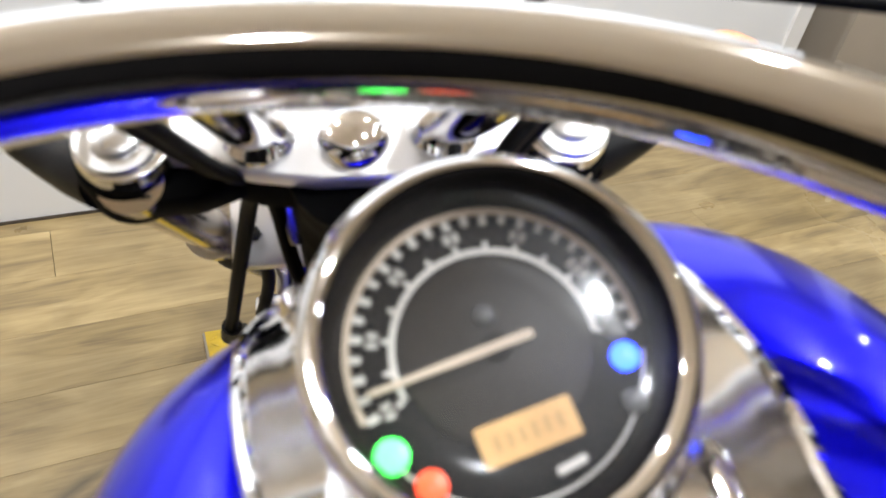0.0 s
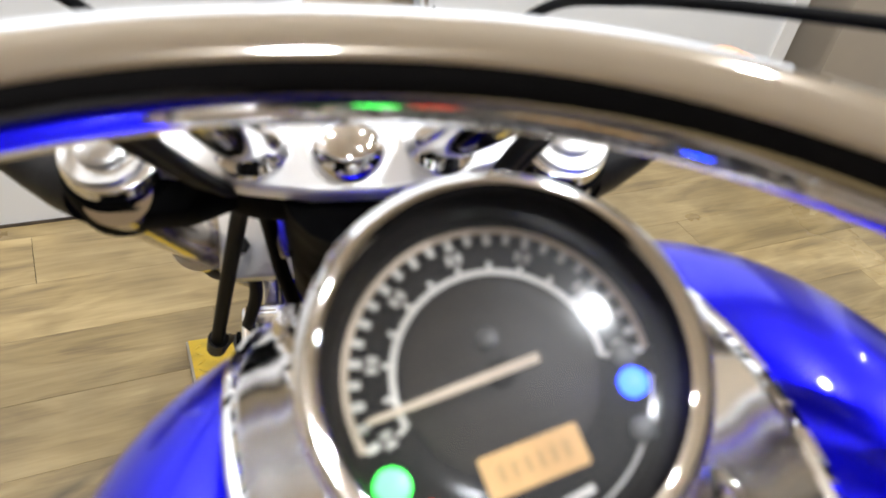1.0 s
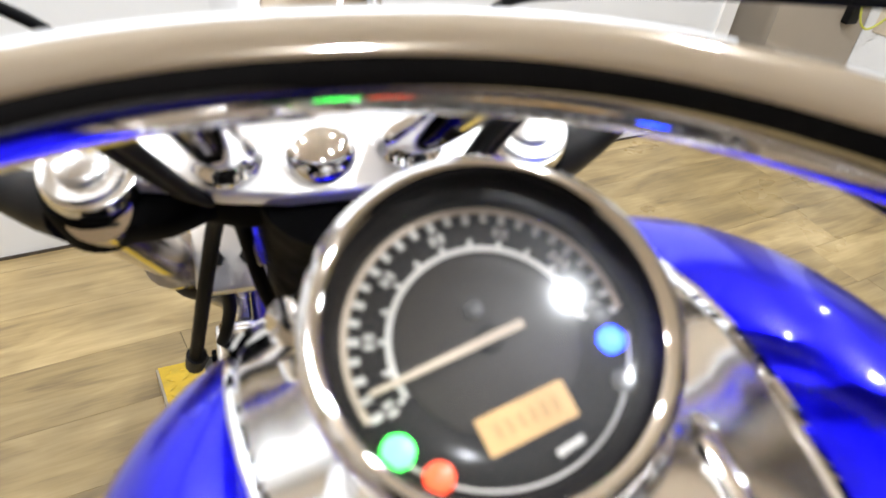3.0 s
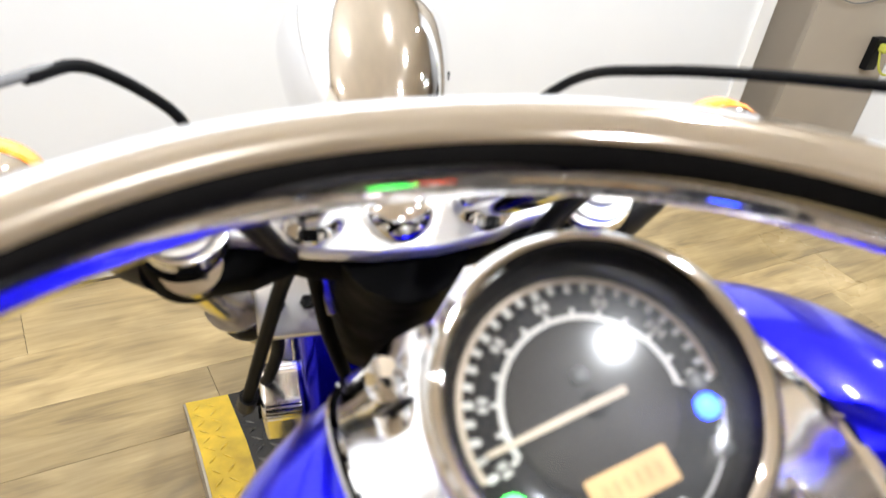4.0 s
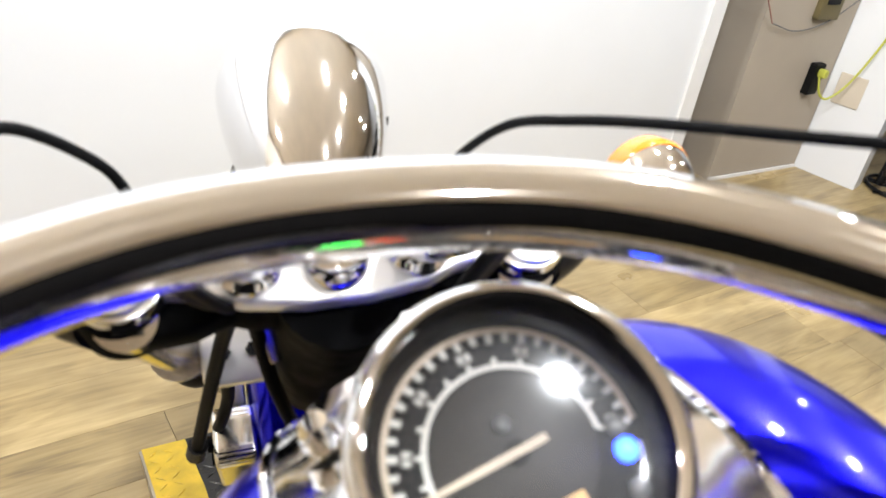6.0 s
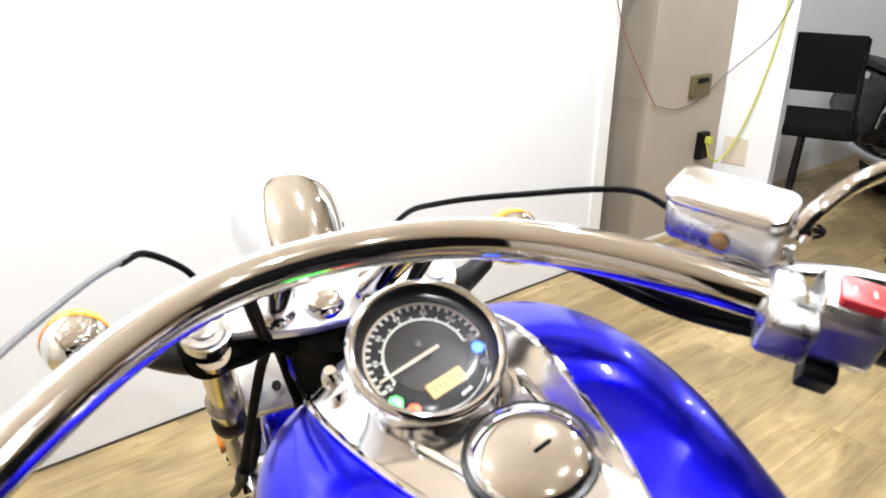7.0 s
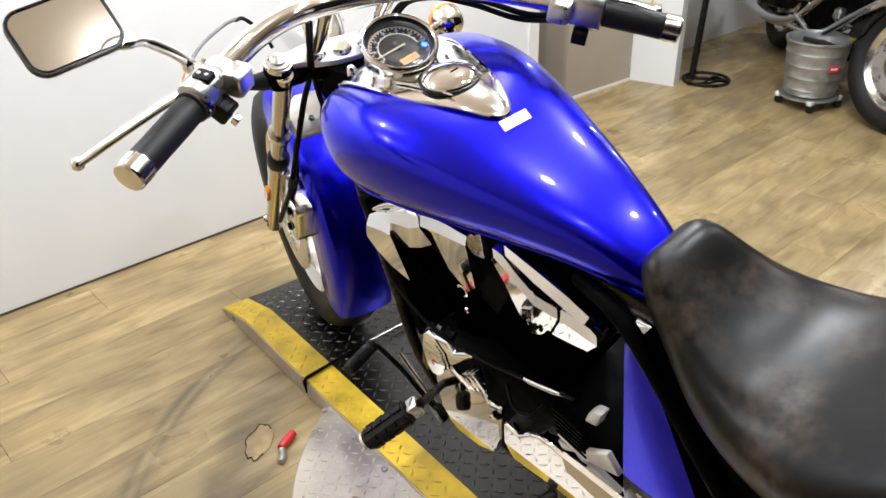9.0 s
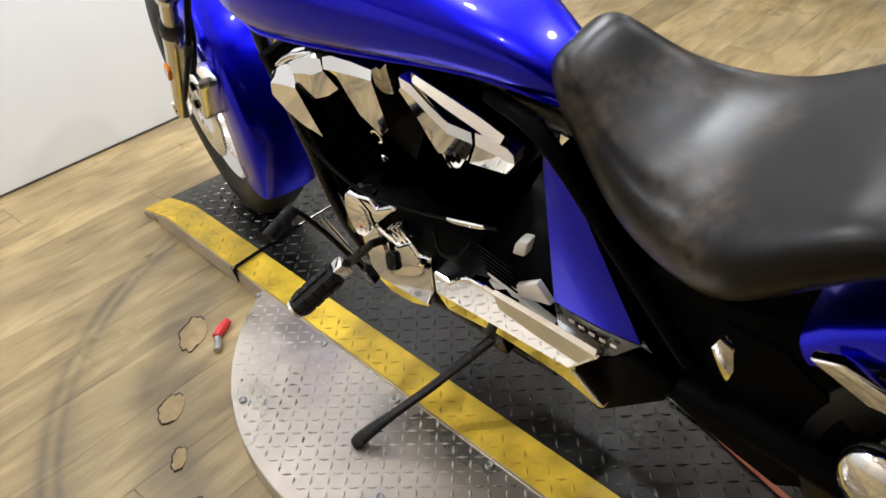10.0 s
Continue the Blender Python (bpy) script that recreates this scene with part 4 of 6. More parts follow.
spart("headlamp_lens", moved(lathe([(0.058, 0.158), (0.042, 0.165), (0.0, 0.170)], Matrix(), 40, caps=False), HL), mat("headlamp_glass", (0.7, 0.72, 0.75), 0.1, 0.3), "", head)
spart("headlamp_screw", moved(lathe([(0.004, 0), (0.003, 0.003), (0.0, 0.003)], Matrix(), 10), axis(HL @ V(-0.0565, 0.006, 0.108), HL.to_3x3() @ V(-1, 0, -0.2))), BLACKM, "", head)
spart("headlamp_bracket", tube([HL @ V(0, -0.06, 0.08), HL @ V(0, -0.085, 0.06), V(0, 0.10, -0.13)], 0.012, 12), BLACK, "", head)

# turn signals
for sx in (-1, 1):
    c = V(0.238, 0.078, -0.036) if sx > 0 else V(-0.222, 0.085, -0.040)
    sig = spart("turn_signal", moved(lathe([(0.0, 0), (0.014, 0.003), (0.024, 0.012), (0.030, 0.026), (0.032, 0.036)], Matrix(), 28, caps=False), axis(c - V(0, 0.02, 0), (0, 1, 0))), CHROME, "round chrome turn signal", angle=60)
    spart("signal_lens", moved(lathe([(0.032, 0.034), (0.0335, 0.038), (0.030, 0.052), (0.016, 0.060), (0.0, 0.062)], Matrix(), 28, caps=False), axis(c - V(0, 0.02, 0), (0, 1, 0))), AMBER, "amber turn signal lens", sig)
    a = CLM @ V(sx * 0.122, -0.002, -0.018)
    b = c + V(-sx * 0.016, 0.004, 0)
    spart("signal_stalk", tube(smooth_path([a, a.lerp(b, 0.35) + V(0, 0, -0.004), a.lerp(b, 0.62)], 5), [0.017, 0.0165, 0.016, 0.015, 0.0138, 0.0130, 0.0125, 0.012, 0.0118, 0.0118, 0.0115], 14), PLASTIC, "black turn-signal stalk", sig)
    spart("signal_neck", tube([a.lerp(b, 0.60), a.lerp(b, 0.80), b], [0.0088, 0.0085, 0.009], 14), CHROME, "chrome neck", sig)

# cables
spart("clutch_cable", tube(smooth_path([(-0.272, -0.240, 0.084), (-0.264, -0.190, 0.090), (-0.238, -0.130, 0.090), (-0.206, -0.072, 0.087), (-0.172, -0.010, 0.079), (-0.141, 0.040, 0.064), (-0.112, 0.062, 0.030), (-0.10, 0.07, 0.0)], 10), 0.0026, 12), CABLEG, "grey clutch cable arching over the bar", angle=60)
spart("clutch_cable_sleeve", tube(smooth_path([(-0.160, 0.010, 0.0735), (-0.141, 0.040, 0.064), (-0.112, 0.062, 0.030), (-0.10, 0.07, 0.0)], 6), 0.0031, 12), CABLE)
spart("brake_hose", tube(smooth_path([RES @ V(-0.040, 0.0, -0.006), (0.205, -0.160, 0.122), (0.150, -0.107, 0.111), (0.102, -0.040, 0.088), (0.080, 0.010, 0.058), (0.05, 0.05, -0.01), (-0.02, 0.12, -0.18)], 10), 0.0025, 14), CABLE, "black front brake hose", angle=60)
spart("throttle_cable", tube(smooth_path([(0.238, -0.285, 0.062), (0.212, -0.232, 0.058), (0.165, -0.175, 0.076), (0.11, -0.12, 0.082), (0.075, -0.06, 0.05), (0.05, 0.01, -0.08)], 10), 0.0044, 14), CABLE, "black throttle cables below the bar")
spart("throttle_cable", tube(smooth_path([(0.236, -0.292, 0.058), (0.206, -0.222, 0.050), (0.16, -0.160, 0.068), (0.115, -0.105, 0.075), (0.085, -0.05, 0.045), (0.055, 0.015, -0.08)], 10), 0.0044, 14), CABLE)
spart("wiring_loom", tube(smooth_path([(-0.080, -0.108, 0.086), (-0.076, -0.080, 0.056), (-0.066, -0.020, -0.004), (-0.056, 0.040, -0.058), (-0.064, 0.075, -0.108), (-0.080, 0.105, -0.185), (-0.094, 0.132, -0.255), (-0.1046, 0.1555, -0.3086), (-0.112, 0.215, -0.375), (-0.116, 0.30, -0.455)], 8), [0.0034] * 22 + [0.004, 0.0046, 0.005] + [0.0054] * 48, 14), CABLE, "black hose and wiring down the fork", angle=60)
spart("wiring_loom", tube(smooth_path([(-0.074, -0.100, 0.078), (-0.060, -0.016, -0.010), (-0.046, 0.042, -0.066), (-0.036, 0.045, -0.130), (-0.016, 0.040, -0.195), (0.012, 0.03, -0.24)], 8), [0.0034] * 14 + [0.004, 0.0045] + [0.0048] * 25, 14), CABLE, "black cable crossing to the frame", angle=60)
stop = spart("fork_stop", slab([(-0.0075, 0.022), (0.0075, 0.020), (0.004, -0.021), (-0.003, -0.021)], 0.006, axis((-0.0365, 0.050, -0.087), (0, -1, 0.5), V(-0.1, 0.5, 1)), 0.0015), CLEARALU, "silver steering stop plate")
spart("stop_bolt", bolt((-0.0365, 0.046, -0.073), (0, -1, 0.5), 0.0055, 0.006), BLACKM, "", stop)
spart("brake_hose_lower", tube(smooth_path([(-0.066, 0.130, -0.165), (-0.0655, 0.150, -0.193), (-0.071, 0.190, -0.249), (-0.073, 0.220, -0.308), (-0.083, 0.242, -0.362), (-0.090, 0.262, -0.395)], 6), 0.0062, 12), CABLE, "black brake hose beside the fender", angle=60)
spart("hose_bracket", slab([(-0.016, 0.020), (0.010, 0.018), (0.017, -0.004), (0.004, -0.024), (-0.010, -0.018)], 0.010, axis((-0.0655, 0.142, -0.182), (0, -1, 0.6), V(0, 0.6, 1)), 0.002), BLACKM, "black hose bracket")
spart("brake_line_clamp", tube([(-0.099, 0.142, -0.282), (-0.1035, 0.153, -0.305)], 0.0085, 12), RUBBER)

# ---- front wheel and fender (turned with the bars) ----
AX = V(0.0165, 0.525, -0.573)
WHEELM = axis(AX, (1, 0, 0), V(0, 1, 0))
tyre_prof = [(0.225, -0.045), (0.25, -0.062), (0.285, -0.066), (0.308, -0.055), (0.321, -0.03), (0.325, 0.0), (0.321, 0.03), (0.308, 0.055), (0.285, 0.066), (0.25, 0.062), (0.225, 0.045)]


def wheel(parent_fn, M, name, spokes=5):
    w = parent_fn(name, moved(lathe(tyre_prof, Matrix(), 64, caps=False), M), RUBBER, "black road tyre on a cast wheel", angle=60)
    parent_fn("rim", moved(lathe([(0.225, -0.048), (0.218, -0.05), (0.205, -0.036), (0.195, -0.03), (0.195, 0.03), (0.205, 0.036), (0.218, 0.05), (0.225, 0.048)], Matrix(), 56, caps=False), M), CLEARALU, "silver cast rim", w)
    parent_fn("hub", moved(lathe([(0.02, -0.06), (0.05, -0.055), (0.052, 0.055), (0.02, 0.06)], Matrix(), 28), M), CLEARALU, "", w)
    for k in range(spokes):
        a = 2 * math.pi * k / spokes
        d = V(math.cos(a), math.sin(a), 0)
        parent_fn("spoke", moved(tube([d * 0.045, d * 0.12, d * 0.2], [0.022, 0.016, 0.02], 10, flat=0.6), M), CLEARALU, "", w)
    parent_fn("brake_disc", moved(lathe([(0.09, -0.066), (0.15, -0.066), (0.15, -0.071), (0.09, -0.071), (0.09, -0.066)], Matrix(), 56, caps=False), M), ALU, "steel brake disc", w)
    return w


wheel(spart, WHEELM, "front_wheel")


def fender(M, r, hw, a0, a1, skirt, n=40, crown=0.02):
    """A mudguard round the wheel frame M (x forward, y up, z out); angles in degrees from the front."""
    bm = bmesh.new()
    rings = []
    for k in range(n + 1):
        a = radians(a0 + (a1 - a0) * k / n)
        d = V(math.cos(a), math.sin(a), 0)
        end = min(1, min(k, n - k) / 3 + 0.45)
        ring = []
        for j in range(-8, 9):
            u = j / 8
            rr = r + crown * (1 - u * u) - skirt * max(0, abs(u) - 0.62) ** 1.5 * 4 * end
            ring.append(M @ (d * rr + V(0, 0, math.sin(u * 1.5) * hw)))
        inner = [M @ (d * (r - 0.003 + crown * (1 - (j / 8) ** 2) - skirt * max(0, abs(j / 8) - 0.62) ** 1.5 * 4 * end) + V(0, 0, math.sin(j / 8 * 1.5) * (hw - 0.003))) for j in range(8, -9, -1)]
        rings.append(ring + inner)
    return bridge(bm, rings)


FM = Matrix(((0, 0, 1, AX.x), (1, 0, 0, AX.y), (0, 1, 0, AX.z), (0, 0, 0, 1)))
spart("front_fender", fender(FM, 0.338, 0.075, 95, 201, 0.09), BLUE, "glossy blue front fender", angle=60)
# caliper
cal = spart("brake_caliper", slab(rounded(0.062, 0.115, 0.014), 0.045, axis(AX + V(-0.090, -0.250, 0.130), (-1, 0, 0), V(0, -0.45, 0.9)), 0.006, 3), CLEARALU, "silver front brake caliper")
spart("caliper_bracket", slab([(-0.02, -0.06), (0.02, -0.05), (0.025, 0.06), (-0.015, 0.07)], 0.014, axis(AX + V(-0.083, -0.195, 0.146), (-1, 0, 0), V(0, -0.45, 0.9)), 0.003), ALU, "", cal)
for q in (-0.03, 0.028):
    spart("caliper_bolt", moved(lathe([(0.009, 0), (0.009, 0.006), (0.005, 0.006)], Matrix(), 12), axis(AX + V(-0.113, -0.250, 0.130) + q * V(0, -0.45, 0.9), (-1, 0, 0))), BLACKM, "", cal)
spart("front_axle", tube([AX + V(-0.13, 0, 0), AX + V(0.13, 0, 0)], 0.014, 16), CHROME)

# ---- engine, seat and rear of the blue motorcycle ----


def side_plate(outline, x, thick, bevel=0.004, seg=2, lean=0.0, fold=None, tuck=0.12):
    """A plate on the left flank: outline in (y, z) of the bike, its outer face at x; below the height fold it tucks inward."""
    m = Matrix(((0, 0, -1, x + thick / 2), (1, 0, 0, 0), (0, 1, 0, 0), (0, 0, 0, 1)))
    bm = slab(outline, thick, m, bevel, seg)
    low = min(q[1] for q in outline)
    if fold:
        bmesh.ops.bisect_plane(bm, geom=bm.verts[:] + bm.edges[:] + bm.faces[:], plane_co=(0, 0, fold), plane_no=(0, 0, 1))
    for v in bm.verts:
        if fold and v.co.z < fold:
            v.co.x += lean * (fold - low) + tuck * (fold - v.co.z)
        else:
            v.co.x += lean * (v.co.z - low)
    return bm


def sheet(rows, thick=0.004):
    """A curved plate through rows of points."""
    bm = bmesh.new()
    n = len(rows[0])
    vs = [[bm.verts.new(Vector(p)) for p in r] for r in rows]
    for a, b in zip(vs, vs[1:]):
        for i in range(n - 1):
            bm.faces.new((a[i], a[i + 1], b[i + 1], b[i]))
    bmesh.ops.recalc_face_normals(bm, faces=bm.faces)
    bmesh.ops.solidify(bm, geom=bm.faces[:], thickness=thick)
    return bm


# frame tubes
bpart("frame_downtube", tube(smooth_path([(-0.03, 0.115, 0.80), (-0.045, 0.14, 0.66), (-0.07, 0.09, 0.46), (-0.09, 0.04, 0.28), (-0.09, -0.06, 0.20), (-0.09, -0.45, 0.19)], 8), 0.012, 14), BLACK, "black frame tube")
bpart("frame_downtube", tube(smooth_path([(0.03, 0.115, 0.80), (0.045, 0.14, 0.66), (0.07, 0.09, 0.46), (0.09, 0.04, 0.28), (0.09, -0.06, 0.20), (0.09, -0.45, 0.19)], 8), 0.0155, 14), BLACK)
bpart("frame_spine", tube(smooth_path([(0, 0.11, 0.82), (0, -0.1, 0.73), (0, -0.35, 0.69), (0, -0.55, 0.66)], 6), 0.035, 14), BLACK, "black frame backbone")
bpart("head_tube", tube([V(0, 0.14, 0.875), V(0, 0.245, 0.715)], 0.036, 20), BLACKM, "black steering head")
for sx in (-1, 1):
    bpart("seat_rail", tube(smooth_path([(sx * 0.05, -0.40, 0.70), (sx * 0.075, -0.5, 0.685), (sx * 0.085, -0.60, 0.55), (sx * 0.10, -0.70, 0.42)], 6), 0.012, 12), BLACKM, "black frame tube beside the seat")
bpart("head_label", box(0.019, 0.003, 0.009, pose(0.041, 0.137, 0.851, -32, 0, 4), 0.0008), STICK, "small white label on the steering head")
bpart("radiator", slab([(-0.072, -0.17), (0.072, -0.17), (0.072, 0.15), (-0.072, 0.15)], 0.03, pose(0, 0.080, 0.49, 78, 0, 0), 0.004), BLACKM, "black radiator behind the front wheel")

# crankcase and cylinders
case = bpart("crankcase", slab([(-0.02, 0.40), (0.02, 0.28), (-0.02, 0.18), (-0.40, 0.16), (-0.52, 0.24), (-0.50, 0.36), (-0.40, 0.42), (-0.2, 0.46)], 0.20, Matrix(((0, 0, 1, 0), (1, 0, 0, 0), (0, 1, 0, 0), (0, 0, 0, 1))), 0.02, 3), BLACKM, "black engine crankcase")


def cylinder(y0, z0, y1, z1, n=11):
    c0, c1 = V(0, y0, z0), V(0, y1, z1)
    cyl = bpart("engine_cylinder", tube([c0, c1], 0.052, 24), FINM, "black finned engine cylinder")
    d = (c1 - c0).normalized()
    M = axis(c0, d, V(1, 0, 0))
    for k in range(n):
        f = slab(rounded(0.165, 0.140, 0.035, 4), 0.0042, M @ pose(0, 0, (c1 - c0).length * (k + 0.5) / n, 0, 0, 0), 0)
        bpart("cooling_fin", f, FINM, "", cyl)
    return cyl


cylinder(-0.155, 0.44, -0.045, 0.60)
cylinder(-0.245, 0.44, -0.345, 0.60)
bpart("cylinder_head", slab(rounded(0.15, 0.13, 0.03), 0.07, axis((0, -0.020, 0.635), (0, 0.11, 0.16), V(1, 0, 0)), 0.01), BLACKM)
bpart("cylinder_head", slab(rounded(0.15, 0.13, 0.03), 0.07, axis((0, -0.37, 0.635), (0, -0.10, 0.16), V(1, 0, 0)), 0.01), BLACKM)
bpart("airbox", slab([(-0.02, 0.60), (-0.12, 0.69), (-0.34, 0.69), (-0.42, 0.60), (-0.22, 0.50)], 0.11, Matrix(((0, 0, 1, 0), (1, 0, 0, 0), (0, 1, 0, 0), (0, 0, 0, 1))), 0.01), BLACKM)

# chrome head covers: a bright upper facet, a ridge and a lower facet


def ridge(upper, mid, lower, xu, xm, xl):
    """A solid cover whose outer side folds along mid; edges of (y, z) at the depths xu, xm and xl."""
    rings = [[V(xu + 0.022, *a), V(xu, *a), V(xm, *b), V(xl, *c), V(xl + 0.022, *c)] for a, b, c in zip(upper, mid, lower)]
    return bridge(bmesh.new(), rings)


F1 = ridge([(0.088, 0.613), (0.060, 0.629), (0.027, 0.644), (0.012, 0.642)], [(0.074, 0.606), (0.050, 0.611), (0.020, 0.616), (-0.002, 0.618)], [(0.078, 0.584), (0.056, 0.560), (0.020, 0.540), (-0.030, 0.531)], -0.076, -0.095, -0.099)
cov = bpart("head_cover", F1, CHROME, "faceted chrome cover on the front cylinder", angle=15)
F2 = ridge([(0.006, 0.657), (-0.031, 0.674), (-0.064, 0.687), (-0.094, 0.691)], [(-0.012, 0.648), (-0.041, 0.656), (-0.068, 0.661), (-0.104, 0.679)], [(0.004, 0.616), (-0.027, 0.598), (-0.080, 0.622), (-0.117, 0.646)], -0.084, -0.093, -0.087)
bpart("head_cover", F2, CHROME, "chrome upper cover of the front cylinder", angle=15)
bpart("head_cover_lip", side_plate([(0.096, 0.611), (0.082, 0.627), (0.055, 0.644), (0.022, 0.661), (-0.047, 0.682), (-0.045, 0.673), (0.022, 0.648), (0.07, 0.622)], -0.070, 0.024, 0.004, seg=3), CHROME, "", cov)
F3 = ridge([(-0.102, 0.696), (-0.125, 0.705), (-0.172, 0.707), (-0.215, 0.705)], [(-0.107, 0.683), (-0.136, 0.687), (-0.181, 0.692), (-0.219, 0.695)], [(-0.128, 0.662), (-0.148, 0.609), (-0.186, 0.581), (-0.208, 0.602)], -0.084, -0.093, -0.087)
bpart("head_cover", F3, CHROME, "chrome cover of the intake side", angle=15)
bpart("head_cover", side_plate([(-0.200, 0.687), (-0.231, 0.711), (-0.229, 0.660), (-0.196, 0.649)], -0.072, 0.024, 0.003), CHROME)
bpart("cover_ring", moved(lathe([(0.009, 0), (0.0125, 0.001), (0.0125, 0.004), (0.009, 0.005), (0.009, 0)], Matrix(), 24, caps=False), axis((-0.080, -0.165, 0.570), (-1, 0, 0))), CHROME)
bpart("cover_bolt", bolt((-0.082, -0.168, 0.530), (-1, 0, 0), 0.007, 0.006), CHROME)
R1 = ridge([(-0.272, 0.711), (-0.292, 0.706), (-0.315, 0.683), (-0.344, 0.661), (-0.386, 0.659)], [(-0.279, 0.702), (-0.300, 0.688), (-0.322, 0.667), (-0.346, 0.648), (-0.391, 0.647)], [(-0.269, 0.692), (-0.289, 0.655), (-0.302, 0.620), (-0.312, 0.600), (-0.370, 0.610)], -0.0845, -0.091, -0.0888)
rc = bpart("head_cover", R1, CHROME, "faceted chrome cover on the rear cylinder", angle=15)
R2 = ridge([(-0.392, 0.660), (-0.417, 0.658), (-0.443, 0.654), (-0.452, 0.646)], [(-0.396, 0.647), (-0.422, 0.644), (-0.448, 0.640), (-0.459, 0.639)], [(-0.374, 0.608), (-0.402, 0.611), (-0.439, 0.616), (-0.452, 0.631)], -0.083, -0.091, -0.0903)
bpart("head_cover_tail", R2, CHROME, "", rc, angle=15)
rail_top = [(-0.287, 0.716), (-0.346, 0.698), (-0.400, 0.680), (-0.435, 0.664), (-0.446, 0.644)]
rail_low = [(-0.296, 0.708), (-0.345, 0.684), (-0.398, 0.665), (-0.432, 0.655), (-0.455, 0.643)]
rail = bridge(bmesh.new(), [[V(-0.070, *a), V(-0.0745, *a), V(-0.083, *b), V(-0.074, b[0], b[1] - 0.004)] for a, b in zip(rail_top, rail_low)])
bpart("head_cover_rail", rail, CHROME, "", rc, angle=15)
bpart("head_cover_foot", side_plate([(-0.304, 0.622), (-0.314, 0.600), (-0.321, 0.569), (-0.346, 0.583), (-0.372, 0.617)], -0.087, 0.022, 0.004), CHROME, "", rc)
spark = bmesh.new()
for k in range(3):
    box(0.003, 0.005, 0.014, pose(-0.0885, -0.328 - 0.011 * k, 0.596 + 0.004 * k, 12, 0, 0), bm=spark)
bpart("cover_slots", spark, BLACKM, "", rc)

# chrome lower covers along the crankcase
C1 = [(-0.034, 0.410), (-0.046, 0.422), (-0.066, 0.420), (-0.103, 0.428), (-0.119, 0.413), (-0.160, 0.436), (-0.171, 0.430), (-0.116, 0.384), (-0.084, 0.347), (-0.064, 0.343), (-0.049, 0.354), (-0.033, 0.382)]
bpart("case_cover", side_plate(C1, -0.132, 0.03, 0.004, lean=0.32), CHROME, "cut-out chrome cover at the front of the crankcase")
C2 = [(-0.064, 0.370), (-0.100, 0.374), (-0.158, 0.354), (-0.188, 0.373), (-0.208, 0.355), (-0.236, 0.362), (-0.243, 0.302), (-0.225, 0.257), (-0.172, 0.227), (-0.110, 0.224), (-0.090, 0.262), (-0.073, 0.305), (-0.060, 0.338)]
bpart("case_cover", side_plate(C2, -0.160, 0.05, 0.005, seg=3, lean=0.32, fold=0.268, tuck=0.13), CHROME, "rounded chrome clutch-side cover", angle=12)
C3 = [(-0.264, 0.366), (-0.299, 0.363), (-0.325, 0.384), (-0.345, 0.392), (-0.371, 0.392), (-0.439, 0.384), (-0.528, 0.380), (-0.583, 0.374), (-0.540, 0.330), (-0.577, 0.240), (-0.566, 0.232), (-0.509, 0.273), (-0.417, 0.290), (-0.384, 0.293), (-0.271, 0.275), (-0.266, 0.306)]
swing = bpart("case_cover", side_plate(C3, -0.168, 0.045, 0.005, seg=3, lean=0.24, fold=0.328, tuck=0.13), CHROME, "long chrome lower side cover", angle=12)
bpart("cover_panel", sheet([[(-0.126, -0.395, 0.396), (-0.126, -0.486, 0.391), (-0.126, -0.575, 0.382)], [(-0.1330, -0.396, 0.392), (-0.1330, -0.486, 0.386), (-0.1340, -0.577, 0.377)], [(-0.1400, -0.410, 0.374), (-0.1430, -0.482, 0.362), (-0.1440, -0.552, 0.354)], [(-0.130, -0.410, 0.371), (-0.132, -0.482, 0.359), (-0.133, -0.552, 0.351)]], 0.004), CLEARALU, "bright upper band of the cover", swing, angle=20)
for k in range(3):
    bpart("rib", box(0.03, 0.0085, 0.036, pose(-0.112, -0.176 - 0.0150 * k, 0.394 + 0.010 * k, -38, 0, 0), 0.0015), CHROME, "", swing)
bpart("clutch_arm", tube([V(-0.135, -0.255, 0.375), V(-0.150, -0.262, 0.398), V(-0.150, -0.272, 0.410)], 0.006, 10), CHROME)
bpart("clutch_cable_lower", tube(smooth_path([(-0.075, 0.075, 0.60), (-0.10, 0.03, 0.50), (-0.113, -0.10, 0.455), (-0.114, -0.22, 0.470), (-0.113, -0.33, 0.498), (-0.111, -0.42, 0.523)], 8), 0.003, 8), CABLE, "black cable along the engine")
bpart("cable_adjuster", tube([V(-0.113, -0.320, 0.496), V(-0.113, -0.335, 0.499), V(-0.112, -0.375, 0.510), V(-0.111, -0.400, 0.517)], [0.004, 0.0052, 0.0052, 0.003], 10), CLEARALU, "bright cable adjuster")
bpart("hose", tube(smooth_path([(-0.10, -0.25, 0.42), (-0.125, -0.29, 0.415), (-0.125, -0.33, 0.43), (-0.11, -0.35, 0.455)], 8), 0.003, 8), CABLE, "black breather hose")
bpart("white_tank", side_plate([(-0.428, 0.484), (-0.439, 0.498), (-0.458, 0.504), (-0.443, 0.466), (-0.419, 0.461)], -0.098, 0.02, 0.004), WHITEPL, "white coolant bottle end")
# chrome bracket in flat white, which paints in its bright reflection
bpart("chrome_bracket", side_plate([(-0.367, 0.400), (-0.381, 0.416), (-0.403, 0.392), (-0.471, 0.442), (-0.490, 0.404), (-0.413, 0.380)], -0.112, 0.012, 0.003), STICK, "chrome bracket behind the crankcase, its bright reflection painted white")
for k in range(6):
    bpart("case_rib", box(0.02, 0.060, 0.004, pose(-0.104, -0.40, 0.405 + 0.011 * k, 18, 0, 0)), BLACKM, "", case)
# side cover: a blue triangle, ending in a dark emblem strip
sc_rows = []
